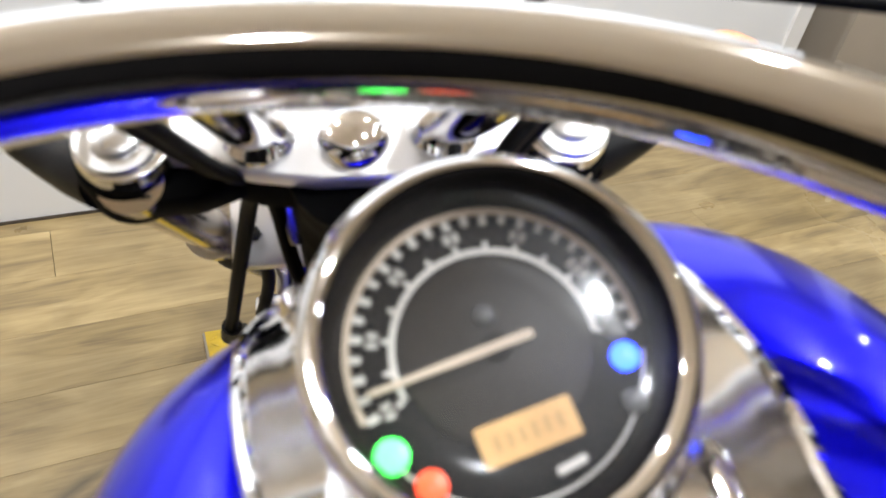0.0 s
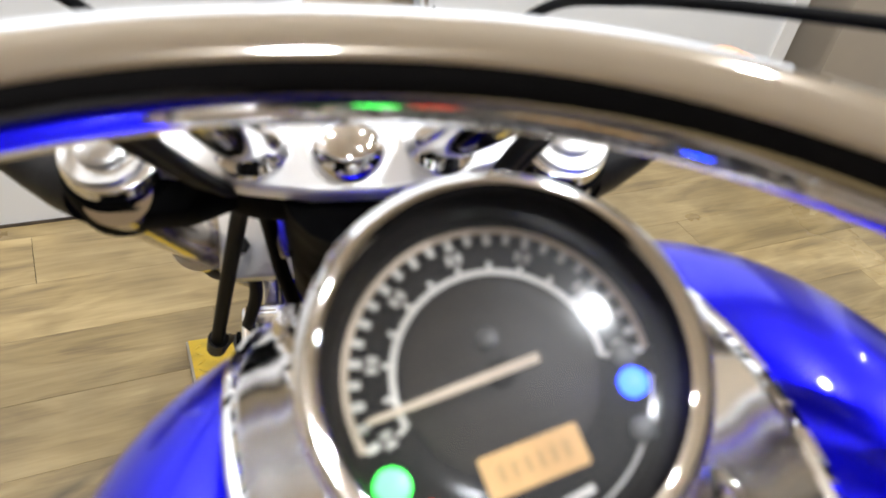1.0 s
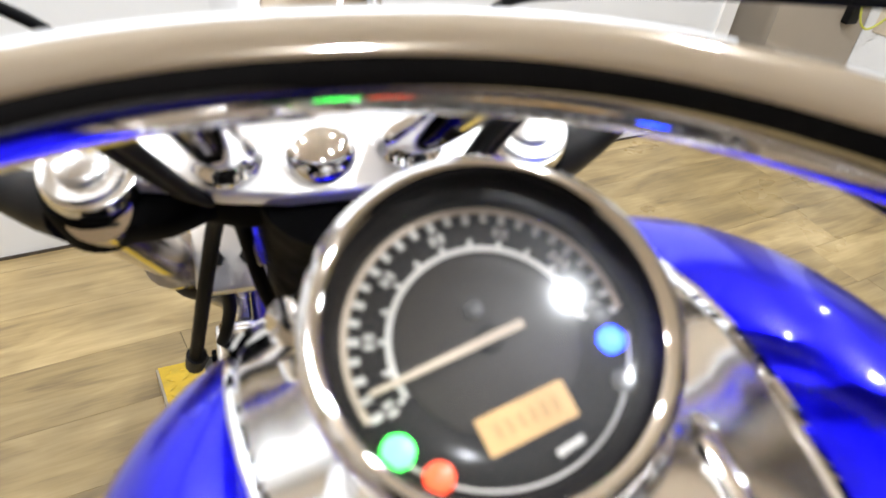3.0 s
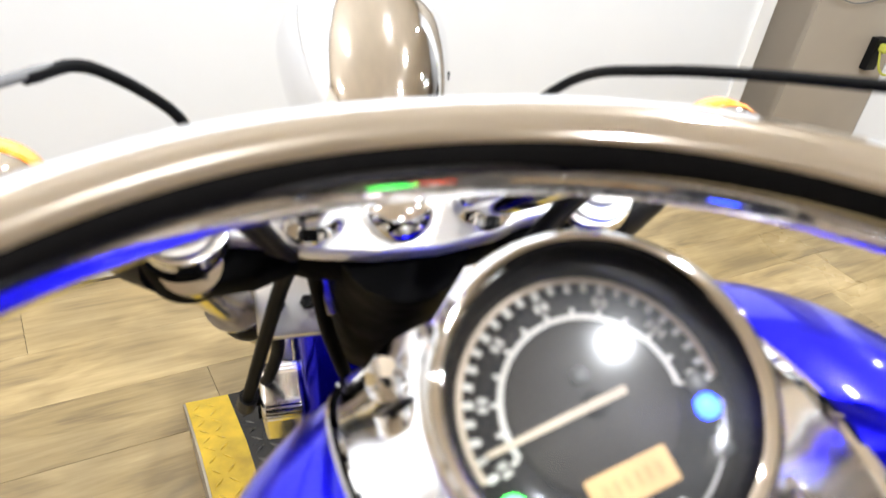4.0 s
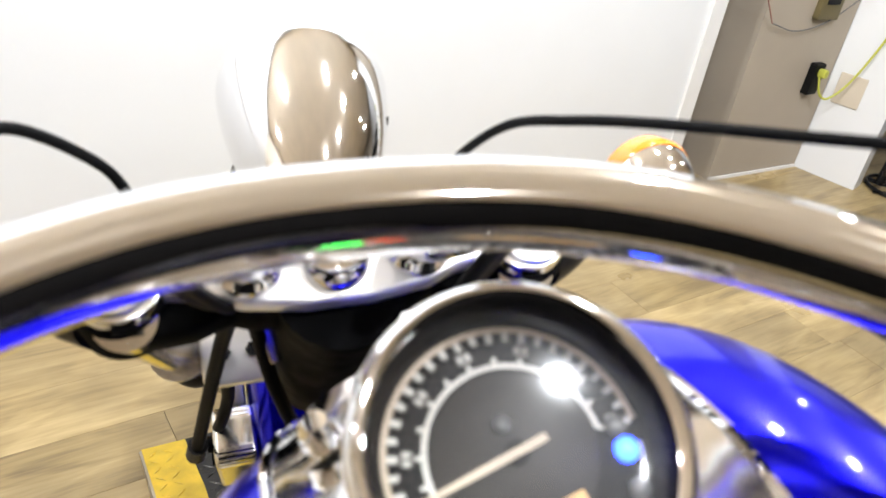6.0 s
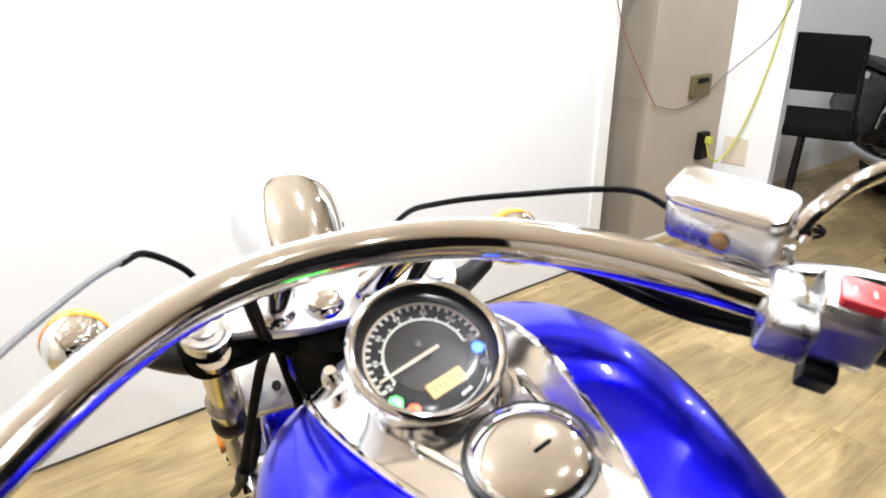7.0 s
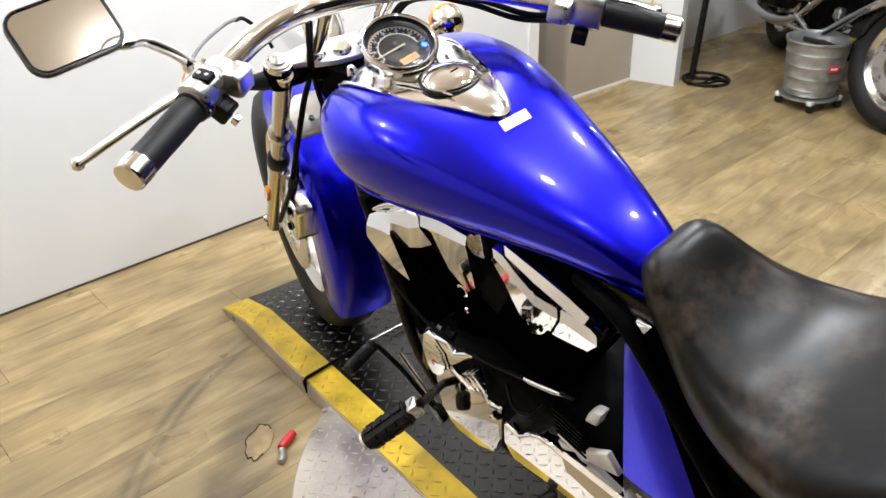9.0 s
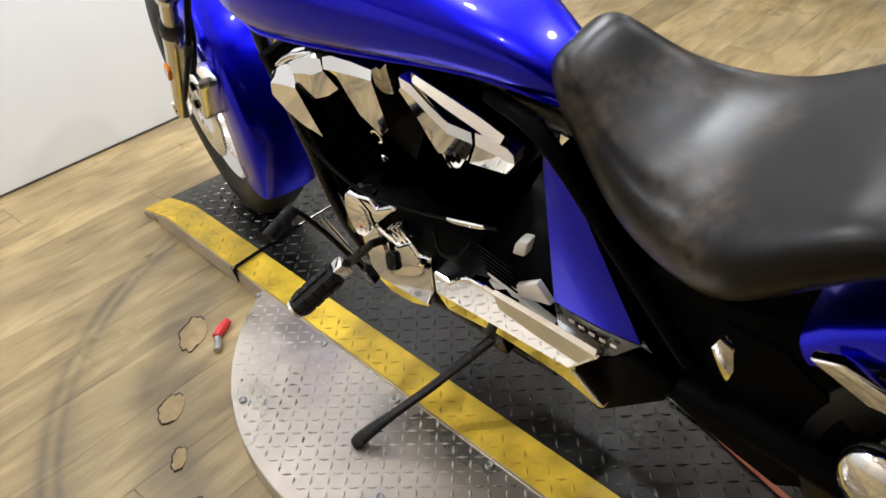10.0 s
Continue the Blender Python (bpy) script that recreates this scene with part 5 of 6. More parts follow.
for k in range(9):
    u = k / 8
    z = 0.697 - 0.275 * u
    yf, yr = -0.484 - 0.015 * u, -0.489 - 0.154 * u + 0.006 * u
    sc_rows.append([(-0.060 - 0.052 * u - 0.004 * math.sin(math.pi * v), yf + (yr - yf) * v, z + 0.002 * v) for v in (0, 0.25, 0.5, 0.75, 1)])
bpart("side_cover", sheet(sc_rows, 0.006), BLUE, "flat blue triangular side cover", angle=50)
em_rows = []
for k in range(5):
    u = k / 4
    yr = -0.637 + 0.062 * u
    em_rows.append([(-0.1125 - 0.004 * math.sin(math.pi * v), -0.499 + 0.003 * u + (yr + 0.499) * v, 0.420 - 0.070 * u + 0.002 * v - 0.012 * u * v) for v in (0, 0.25, 0.5, 0.75, 1)])
emb = bpart("side_cover_foot", sheet(em_rows, 0.006), BLACK, "dark lower strip of the side cover", angle=50)
eb = bmesh.new()
for k in range(5):
    v = 0.10 + 0.15 * k
    box(0.002, 0.010, 0.006, pose(-0.1155 - 0.004 * math.sin(math.pi * v), -0.518 - 0.115 * v, 0.404 - 0.006 * v), 0.0008, 1, eb)
bpart("emblem_bars", eb, mat("silver_emblem", (0.62, 0.55, 0.5), 0.3, 0.6), "row of plain silver emblem bars", emb)

# seat
SEAT = [(-0.492, 0.030, 0.758, 0.715), (-0.503, 0.050, 0.780, 0.690), (-0.525, 0.068, 0.790, 0.655), (-0.56, 0.084, 0.764, 0.612), (-0.60, 0.106, 0.733, 0.572), (-0.65, 0.130, 0.712, 0.566), (-0.71, 0.150, 0.708, 0.560),
        (-0.765, 0.166, 0.730, 0.575), (-0.81, 0.163, 0.754, 0.615), (-0.86, 0.152, 0.782, 0.66), (-0.91, 0.140, 0.788, 0.71), (-1.03, 0.12, 0.805, 0.735), (-1.12, 0.098, 0.80, 0.745), (-1.17, 0.06, 0.79, 0.75)]


def seat_ring(y):
    w, t, b = interp(SEAT, y)
    zc = b + 0.60 * (t - b)
    out = []
    for a in range(0, 360, 8):
        c, s = math.cos(radians(a)), math.sin(radians(a))
        x = math.copysign(abs(c) ** (0.62 if s > 0 else 1.5), c) * w
        z = zc + (math.copysign(abs(s) ** 0.85, s) * ((t - zc) if s > 0 else (zc - b)))
        out.append(V(x, y, z + (0.012 * (x / w) ** 2 if s > 0 else 0)))
    return out


ysq = [p.x for p in smooth_path([(r[0], 0, 0) for r in SEAT], 4)]
seat_bm = bridge(bmesh.new(), [seat_ring(y) for y in ysq])
for _ in range(10):
    bmesh.ops.smooth_vert(seat_bm, verts=seat_bm.verts, factor=0.5, use_axis_x=True, use_axis_y=True, use_axis_z=True)
seat = bpart("seat", seat_bm, LEATHER, "worn black vinyl saddle", angle=70)
# dark plastic behind the side cover
bpart("rear_inner_fender", slab([(-0.50, 0.66), (-0.56, 0.58), (-0.64, 0.53), (-0.76, 0.53), (-0.90, 0.60), (-0.95, 0.55), (-0.80, 0.36), (-0.66, 0.30), (-0.58, 0.40), (-0.50, 0.46)], 0.15, Matrix(((0, 0, 1, 0), (1, 0, 0, 0), (0, 1, 0, 0), (0, 0, 0, 1))), 0.01), BLACKM, "black inner fender under the seat")
# rear wheel, fender, drive
RAX = V(0, -1.12, 0.325)
RWM = axis(RAX, (1, 0, 0), V(0, 1, 0))
wheel(bpart, RWM @ Matrix.Diagonal((1, 1, 1.25, 1)), "rear_wheel")
RFM = Matrix(((0, 0, 1, RAX.x), (1, 0, 0, RAX.y), (0, 1, 0, RAX.z), (0, 0, 0, 1)))
bpart("rear_fender", fender(RFM, 0.372, 0.116, 39, 165, 0.03), BLUE, "glossy blue rear fender", angle=60)
bpart("shaft_drive", tube(smooth_path([(-0.09, -0.52, 0.31), (-0.095, -0.7, 0.345), (-0.11, -0.95, 0.350), (-0.12, -1.12, 0.335)], 6), [0.020] * 7 + [0.022] * 6 + [0.03] * 6, 20), BLACKM, "black shaft-drive swingarm")
bpart("final_drive", moved(lathe([(0.03, -0.03), (0.085, -0.02), (0.095, 0.02), (0.07, 0.045), (0.03, 0.055), (0.0, 0.056)], Matrix(), 36, caps=False), axis((-0.11, -1.12, 0.325), (-1, 0, 0))), BLACK)
bpart("pivot_plate", slab([(-0.492, 0.257), (-0.55, 0.34), (-0.614, 0.383), (-0.681, 0.366), (-0.668, 0.318), (-0.60, 0.24), (-0.545, 0.178)], 0.03, Matrix(((0, 0, 1, -0.100), (1, 0, 0, 0), (0, 1, 0, 0), (0, 0, 0, 1))), 0.008), BLACKM, "black swingarm pivot plate")
bpart("swingarm_plate", side_plate([(-0.60, 0.30), (-0.667, 0.335), (-0.705, 0.38), (-0.715, 0.50), (-0.80, 0.50), (-0.87, 0.44), (-0.91, 0.36), (-0.89, 0.27), (-0.812, 0.19), (-0.70, 0.24)], -0.080, 0.03, 0.004), BLACKM, "black swingarm side plate")
bpart("peg_hanger", side_plate([(-0.845, 0.588), (-0.875, 0.600), (-0.935, 0.582), (-0.945, 0.560), (-0.905, 0.556), (-0.872, 0.574)], -0.135, 0.016, 0.004, seg=3), CHROME, "bright chrome passenger peg hanger")
bpart("axle_cover", moved(lathe([(0.045, 0), (0.047, 0.010), (0.040, 0.022), (0.022, 0.030), (0.0, 0.032)], Matrix(), 32, caps=False), axis((-0.115, -0.935, 0.415), (-1, 0.1, 0.25))), CHROME, "round chrome cover beside the rear wheel", angle=60)
bpart("frame_cover", side_plate([(-0.745, 0.528), (-0.757, 0.556), (-0.773, 0.545), (-0.772, 0.500), (-0.762, 0.462), (-0.752, 0.490)], -0.128, 0.010, 0.003, lean=-0.1), CHROME, "small chrome frame cover")
# exhaust on the far side
for k, z in enumerate((0.30, 0.40)):
    bpart("exhaust", tube(smooth_path([(0.13, 0.05, 0.42 + 0.1 * k), (0.17, 0.02, 0.28 + 0.06 * k), (0.175, -0.2, 0.24 + 0.08 * k), (0.18, -0.6, z - 0.03), (0.185, -1.0, z), (0.19, -1.45, z + 0.03)], 6), [0.024] * 13 + [0.03] * 3 + [0.045] * 15, 24), CHROME, "long chrome exhaust pipe", angle=60)

# footpeg, shifter
for sx in (-1, 1):
    pm = axis(V(sx * 0.215, -0.125, 0.372), V(sx * 0.105, 0.062, -0.062))
    peg = bpart("footpeg", moved(lathe([(0.010, -0.012), (0.012, 0.004), (0.0198, 0.010), (0.0205, 0.105), (0.018, 0.109)], Matrix(), 8), pm), RUBBER, "ribbed black rubber footpeg", angle=25)
    for k in range(4):
        for q in (0, 60, 120, 180, 240, 300):
            bpart("peg_rib", box(0.011, 0.004, 0.018, pm @ pose(0, 0, 0.024 + 0.0220 * k, 0, 0, q) @ pose(0, 0.0205, 0), 0.001), RUBBER, "", peg)
    bpart("peg_end", moved(lathe([(0.0185, 0.108), (0.019, 0.113), (0.015, 0.1145), (0.0, 0.115)], Matrix(), 20, caps=False), pm), CLEARALU, "bright footpeg end", peg)
    bpart("peg_bracket", tube([pm @ V(0, 0, -0.014), V(sx * 0.185, -0.118, 0.360), V(sx * 0.10, -0.070, 0.31)], 0.008, 12), BLACK, "", peg)
bpart("peg_hinge", box(0.026, 0.028, 0.022, axis(V(-0.214, -0.126, 0.373), V(-0.105, 0.062, -0.062)), 0.003), CLEARALU)
lev = bpart("shift_lever", tube(smooth_path([(-0.190, 0.002, 0.425), (-0.182, -0.018, 0.402), (-0.176, -0.048, 0.372), (-0.172, -0.086, 0.335), (-0.168, -0.104, 0.312)], 6), 0.0052, 10), BLACK, "black gear shift lever")
sm1 = axis(V(-0.192, 0.004, 0.426), V(-0.085, -0.03, 0.012))
bpart("shift_rubber", moved(lathe([(0.009, 0), (0.0125, 0.002), (0.0125, 0.012), (0.0105, 0.014), (0.0125, 0.016), (0.0125, 0.028), (0.0105, 0.03), (0.0125, 0.032), (0.0125, 0.044), (0.0105, 0.046), (0.0125, 0.048), (0.0125, 0.072), (0.009, 0.076)], Matrix(), 16), sm1), RUBBER, "ribbed black shift rubber", lev)
bpart("shift_rod", tube([V(-0.160, -0.022, 0.392), V(-0.160, -0.112, 0.296)], 0.0042, 8), STEELROD, "thin steel shift rod", lev)
bpart("shift_pivot", slab(rounded(0.026, 0.035, 0.008), 0.018, axis(V(-0.165, -0.112, 0.300), (-1, 0, 0), V(0, 0.5, 1)), 0.004), BLACK, "", lev)
bpart("peg_mount", slab(rounded(0.05, 0.13, 0.02), 0.03, axis(V(-0.085, -0.085, 0.36), (-1, 0, 0), V(0, 0.6, 1)), 0.006), BLACK, "black footpeg mount")
bpart("horn", moved(lathe([(0.03, 0), (0.044, 0.006), (0.046, 0.018), (0.03, 0.028)], Matrix(), 24), axis((-0.08, -0.02, 0.345), (-0.6, 0.5, 0.2))), BLACK, "round black horn")
# side stand, reaching the turntable
inv = BIKE.inverted()
tip = inv @ V(-0.148, -0.203, DISZ + 0.008)
piv = V(-0.105, -0.345, 0.225)
d = (tip - piv).normalized()
knee = piv.lerp(tip, 0.45) + V(0.006, 0, -0.006)
leg = smooth_path([piv, knee, piv.lerp(tip, 0.78), tip + d * 0.006], 6)
stand = bpart("side_stand", tube(leg, [0.0105] * 5 + [0.0095] * 6 + [0.0100, 0.0108, 0.0118, 0.0130, 0.0142, 0.0150, 0.0150, 0.0120], 14, flat=0.62), BLACK, "black side stand folded down", angle=60)
bpart("stand_bracket", slab(rounded(0.05, 0.06, 0.01), 0.03, axis(piv, (-1, 0, 0)), 0.005), BLACK, "", stand)

# ---- loose things near the platform ----
strap = thing("tie_rod", "thin rod with a black strap across the platform", "strap")
part("strap_band", tube([PLAT @ V(0.002, 0.42, 0.012), PLAT @ V(-0.003, 0.42, 0.047), PLAT @ V(0.004, 0.421, 0.055), PLAT @ V(0.10, 0.430, 0.058), PLAT @ V(0.20, 0.44, 0.060)], 0.0042, 8), CABLE, strap, "black rubber strap")
part("rod", tube([PLAT @ V(0.20, 0.44, 0.060), PLAT @ V(0.46, 0.455, 0.062)], 0.0035, 8), STEELROD, strap, "bright steel rod")

plug = thing("cable_connector", "red and dark steel air-hose coupling lying on the floor", "connector", m=pose(-0.128, 0.283, 0.0, 0, 0, 35))
part("red_sleeve", tube([V(0.022, 0.02, 0.012), V(0.0, 0.022, 0.012), V(-0.03, 0.024, 0.012)], [0.009, 0.0115, 0.009], 14), REDPL, plug, "red plastic sleeve")
part("steel_end", tube([V(-0.068, 0.004, 0.009), V(-0.052, 0.008, 0.009), V(-0.046, 0.010, 0.009), V(-0.032, 0.020, 0.010)], [0.007, 0.009, 0.0065, 0.008], 12), GALV, plug, "dull steel coupling")

orange = thing("ratchet_strap", "orange webbing strap with a metal ratchet on the platform", "strap")
part("webbing", sheet([[V(x, y, 0.056) for x in (xo, xo + 0.011)] for y, xo in ((-0.655, 0.285), (-0.70, 0.274), (-0.78, 0.254), (-0.95, 0.21))], 0.003), ORANGE, orange, "orange webbing")
part("ratchet", sheet([[V(x, y, 0.058) for x in (xo, xo + 0.011)] for y, xo in ((-0.545, 0.308), (-0.60, 0.298), (-0.66, 0.285))], 0.004), GALV, orange, "notched metal strip")

# worn holes in the floor covering
for cx, cy, rx, ry, ang in ((-0.192, 0.345, 0.030, 0.055, -38), (-0.335, 0.172, 0.024, 0.042, -42), (-0.383, 0.045, 0.014, 0.028, -36), (-0.41, -0.075, 0.012, 0.02, -30)):
    rng = random.Random(int(1000 * abs(cx)))
    out = []
    for k in range(28):
        a = 2 * math.pi * k / 28
        r = 1 + rng.uniform(-0.13, 0.13)
        out.append((rx * r * math.cos(a), ry * r * math.sin(a)))
    m = pose(cx, cy, 0.0014, 0, 0, ang)
    hole = tagged(part("floor_hole", slab(out, 0.0016, m), SCRATCH), "ragged worn patch baring the brown subfloor", "floor damage", "worn patches")
    rim = [m @ V(x, y, 0.0012) for x, y in out]
    rim = rim[4:25]
    # torn rim along part of the patch; its dark colour paints in the shadow
    part("ragged_edge", tube(rim, [rng.uniform(0.0006, 0.0024) for _ in rim], 6), DARKEDGE, hole, "torn rim with its shadow painted dark")

# ---- fittings on the pillar ----


def on_pillar(x, z, off=0.0):
    return pose(x, 1.60 + 0.051 * (x - 2.03) - off, z, 90, 0, 2.9)


dev = thing("thermostat", "olive plastic control box on the pillar wall", "control box", m=on_pillar(2.335, 0.635, 0.012))
part("case", slab(rounded(0.115, 0.085, 0.006), 0.024, Matrix(), 0.004), DEVICE, dev)
part("display", slab(rounded(0.07, 0.02, 0.002), 0.002, pose(0.0, 0.022, 0.013)), PLASTIC, dev, "dark display strip")
out = thing("socket", "black socket adapter with a yellow cord plugged in", "socket", m=on_pillar(2.405, 0.375, 0.012))
part("adapter", slab(rounded(0.058, 0.115, 0.006), 0.030, Matrix(), 0.004), PLASTIC, out)
part("plug", slab(rounded(0.024, 0.03, 0.008), 0.03, pose(0.004, 0.028, 0.028), 0.004), CORDY, out, "yellow plug")
pl = tagged(part("cover_plate", slab(rounded(0.10, 0.115, 0.004), 0.006, axis((2.548, 1.545, 0.345), (-0.945, -0.32, 0)), 0.002), OUTLETM), "blank beige cover plate on the wall", "cover plate")


def cord(name, pts, r, material, label, category="cord"):
    return tagged(part(name, tube(smooth_path(pts, 8), r, 8), material), label, category)


cord("power_cord", [(2.40, 1.585, 0.40), (2.42, 1.570, 0.33), (2.47, 1.560, 0.315), (2.52, 1.53, 0.40), (2.555, 1.485, 0.60), (2.573, 1.44, 0.9), (2.573, 1.435, 1.2), (2.57, 1.44, 1.7)], 0.0042, CORDY, "yellow power cord hanging down the pillar")
cord("thin_wire", [(1.62, 1.47, 1.35), (1.70, 1.50, 1.05), (1.80, 1.53, 0.88), (1.95, 1.56, 0.70), (2.06, 1.585, 0.585)], 0.0022, CORDR, "thin red wire sagging from the wall end")
cord("thin_wire", [(2.06, 1.585, 0.585), (2.2, 1.595, 0.555), (2.35, 1.60, 0.585), (2.47, 1.58, 0.68), (2.55, 1.47, 0.83), (2.578, 1.42, 0.97), (2.576, 1.40, 1.02)], 0.0022, CABLEG, "thin grey wire sagging across the pillar")
cord("wall_cable", [(2.66, 1.70, 1.7), (2.655, 1.70, 1.2), (2.66, 1.70, 0.7), (2.66, 1.70, 0.2)], 0.004, WHITEPL, "white cable down the wall corner")
cp = thing("cord_plug", "yellow plug and black adapter hanging on the cord", "plug", m=pose(2.570, 1.425, 1.03))
part("plug_body", slab(rounded(0.045, 0.075, 0.014), 0.03, pose(-0.01, 0, 0.03, 90, 0, 0), 0.006), CORDY, cp)
part("adapter", slab(rounded(0.034, 0.034, 0.006), 0.034, pose(0.006, 0, -0.025, 90, 0, 0), 0.005), PLASTIC, cp)
tape = tagged(part("yellow_bracket", box(0.075, 0.03, 0.02, Matrix.Translation(WC + V(-0.02, -0.03, 1.212)) @ pose(0, 0, 0, 0, 0, ROOM_TURN), 0.003), YELLOW), "small yellow bracket on the ledge end", "bracket")

# ---- chair ----
CH = pose(2.72, 1.36, 0.0, 0, 0, -57)          # its back faces along -y of this frame
chair = thing("chair", "black chair with a fabric back beside the pillar", "chair", m=CH)
part("backrest", slab(rounded(0.30, 0.23, 0.015), 0.022, pose(0.02, -0.02, 0.735, 97, 0, 0), 0.006), FABRIC, chair, "black fabric backrest")
part("seat", slab(rounded(0.34, 0.32, 0.05), 0.05, pose(0.04, 0.15, 0.46, 4, 0, 0), 0.015, 3), FABRIC, chair, "black padded seat")
for sx in (-1, 1):
    part("upright", tube(smooth_path([(0.02 + sx * 0.145, -0.03, 0.84), (0.02 + sx * 0.15, -0.02, 0.60), (0.02 + sx * 0.15, 0.0, 0.46), (0.02 + sx * 0.12, 0.12, 0.43)], 5), 0.0105, 10), BLACK, chair, "black tube upright")
part("post", tube([V(-0.02, 0.02, 0.02), V(0.0, 0.03, 0.43)], [0.018, 0.016], 12), BLACK, chair, "black post")
part("base_ring", tube([V(0.05 + 0.115 * math.cos(a), 0.06 + 0.115 * math.sin(a), 0.010) for a in (2 * math.pi * k / 28 for k in range(29))], 0.008, 10), BLACK, chair, "round black base ring")
part("base_bar", tube([V(-0.06, 0.06, 0.012), V(0.16, 0.06, 0.012)], 0.009, 10), BLACK, chair)
tagged(part("cable_coil", tube(smooth_path([(2.70, 1.30, 0.01), (2.76, 1.25, 0.03), (2.83, 1.24, 0.012), (2.85, 1.28, 0.01), (2.80, 1.31, 0.03), (2.74, 1.32, 0.01), (2.66, 1.36, 0.012)], 8), 0.006, 8), CABLE), "loose black cable on the floor by the chair", "cable")

# ---- bucket on castors ----
BK = V(2.84, 0.815, 0)
bucket = thing("mop_bucket", "ribbed galvanised steel bucket on castors", "bucket", m=Matrix.Translation(BK) @ Matrix.Diagonal((0.88, 0.88, 0.88, 1)))
prof = [(0.0, 0.075), (0.125, 0.075), (0.128, 0.08)]
for k in range(4):
    z = 0.10 + 0.062 * k
    prof += [(0.130 + 0.006 * k, z), (0.1345 + 0.006 * k, z + 0.009), (0.131 + 0.006 * k, z + 0.018)]
prof += [(0.157, 0.345), (0.164, 0.352), (0.163, 0.362), (0.156, 0.362), (0.150, 0.345), (0.125, 0.085), (0.0, 0.083)]
part("pail", lathe(prof, Matrix(), 48, caps=False), GALV, bucket, "ribbed grey pail")
part("carriage", lathe([(0.12, 0.055), (0.15, 0.056), (0.15, 0.066), (0.12, 0.067), (0.12, 0.055)], Matrix(), 40, caps=False), GALV, bucket, "steel ring carriage")
lab = part("label_patch", slab(rounded(0.055, 0.030, 0.003), 0.003, axis((-0.0595, -0.1365, 0.235), (-0.40, -0.92, 0.1)), 0), REDPL, bucket, "small red label")
lb = bmesh.new()
for k in range(4):
    box(0.006, 0.012, 0.001, axis((-0.0595, -0.1365, 0.235), (-0.40, -0.92, 0.1)) @ pose(-0.015 + 0.010 * k, 0, 0.002), bm=lb)
part("label_bars", lb, WHITEPL, lab)
for a in (215, 300, 125, 35):
    p = V(0.145 * math.cos(radians(a)), 0.145 * math.sin(radians(a)), 0)
    cas = part("castor", slab(rounded(0.04, 0.03, 0.008), 0.022, Matrix.Translation(p + V(0, 0, 0.055)), 0.003), WHITEPL, bucket, "white castor bracket")
    part("castor_wheel", moved(lathe([(0.006, -0.011), (0.021, -0.010), (0.0225, 0), (0.021, 0.010), (0.006, 0.011)], Matrix(), 20), axis(p + V(0.008, 0, 0.0225), (1, 0.4, 0))), RUBBER, cas, "black castor wheel")
rag = bmesh.new()
rows = []
for k in range(9):
    u = k / 8
    w = 0.035 + 0.012 * math.sin(5 * u)
    r = 0.135 + 0.045 * min(1, u * 3)
    z = 0.372 - 0.0 * u if u < 0.35 else 0.372 - 0.19 * (u - 0.35)
    rows.append([V(r + 0.006 * math.sin(9 * u + v * 4), v * w - 0.02 * u, z + 0.006 * math.cos(7 * v)) for v in (-1, -0.6, -0.2, 0.2, 0.6, 1)])
ragob = part("cleaning_rag", moved(sheet(rows, 0.006), Matrix.Translation(BK) @ pose(0, 0, 0, 0, 0, -66) @ Matrix.Diagonal((0.92, 1.2, 0.9, 1))), RAG, angle=70)
tagged(ragob, "bright yellow cloth hung over the bucket rim", "cloth")

# ---- the black touring motorcycle in the back ----
M2F, M2R = V(2.765, 0.415, 0), V(3.76, 1.60, 0)
d2 = (M2F - M2R).normalized()
M2 = Matrix(((d2.y, d2.x, 0, M2R.x), (-d2.x, d2.y, 0, M2R.y), (0, 0, 1, 0), (0, 0, 0, 1))) @ pose(0, 0, 0, 0, -11, 0)
tour = thing("touring_motorcycle", "black touring motorcycle with hard saddlebags parked by the wall", "motorcycle", m=M2)
WB = (M2F - M2R).length


def tpart(name, bm, material, label="", parent=None, angle=35):
    return part(name, bm, material, parent or tour, label, angle)


def yz(x=0.0):
    return Matrix(((0, 0, 1, x), (1, 0, 0, 0), (0, 1, 0, 0), (0, 0, 0, 1)))


def loft(rows, p=1.0):
    """Oval rings (y, half width, middle height, half height) along the bike."""
    def q(v):
        return math.copysign(abs(v) ** p, v)
    return bridge(bmesh.new(), [[V(w * q(math.cos(radians(a))), y, z + h * q(math.sin(radians(a)))) for a in range(0, 360, 12)] for y, w, z, h in rows])


FRONT = pose(0, WB, 0, 0, 0, 24)                # the front end is turned on its lock
FW = FRONT @ axis(V(0, 0, 0.295), (1, 0, 0), V(0, 1, 0)) @ Matrix.Diagonal((0.9, 0.9, 0.9, 1))
wheel(tpart, FW, "front_wheel", 9)
wheel(tpart, axis(V(0, 0.18, 0.285), (1, 0, 0), V(0, 1, 0)) @ Matrix.Diagonal((0.87, 0.87, 1.1, 1)), "rear_wheel", 5)
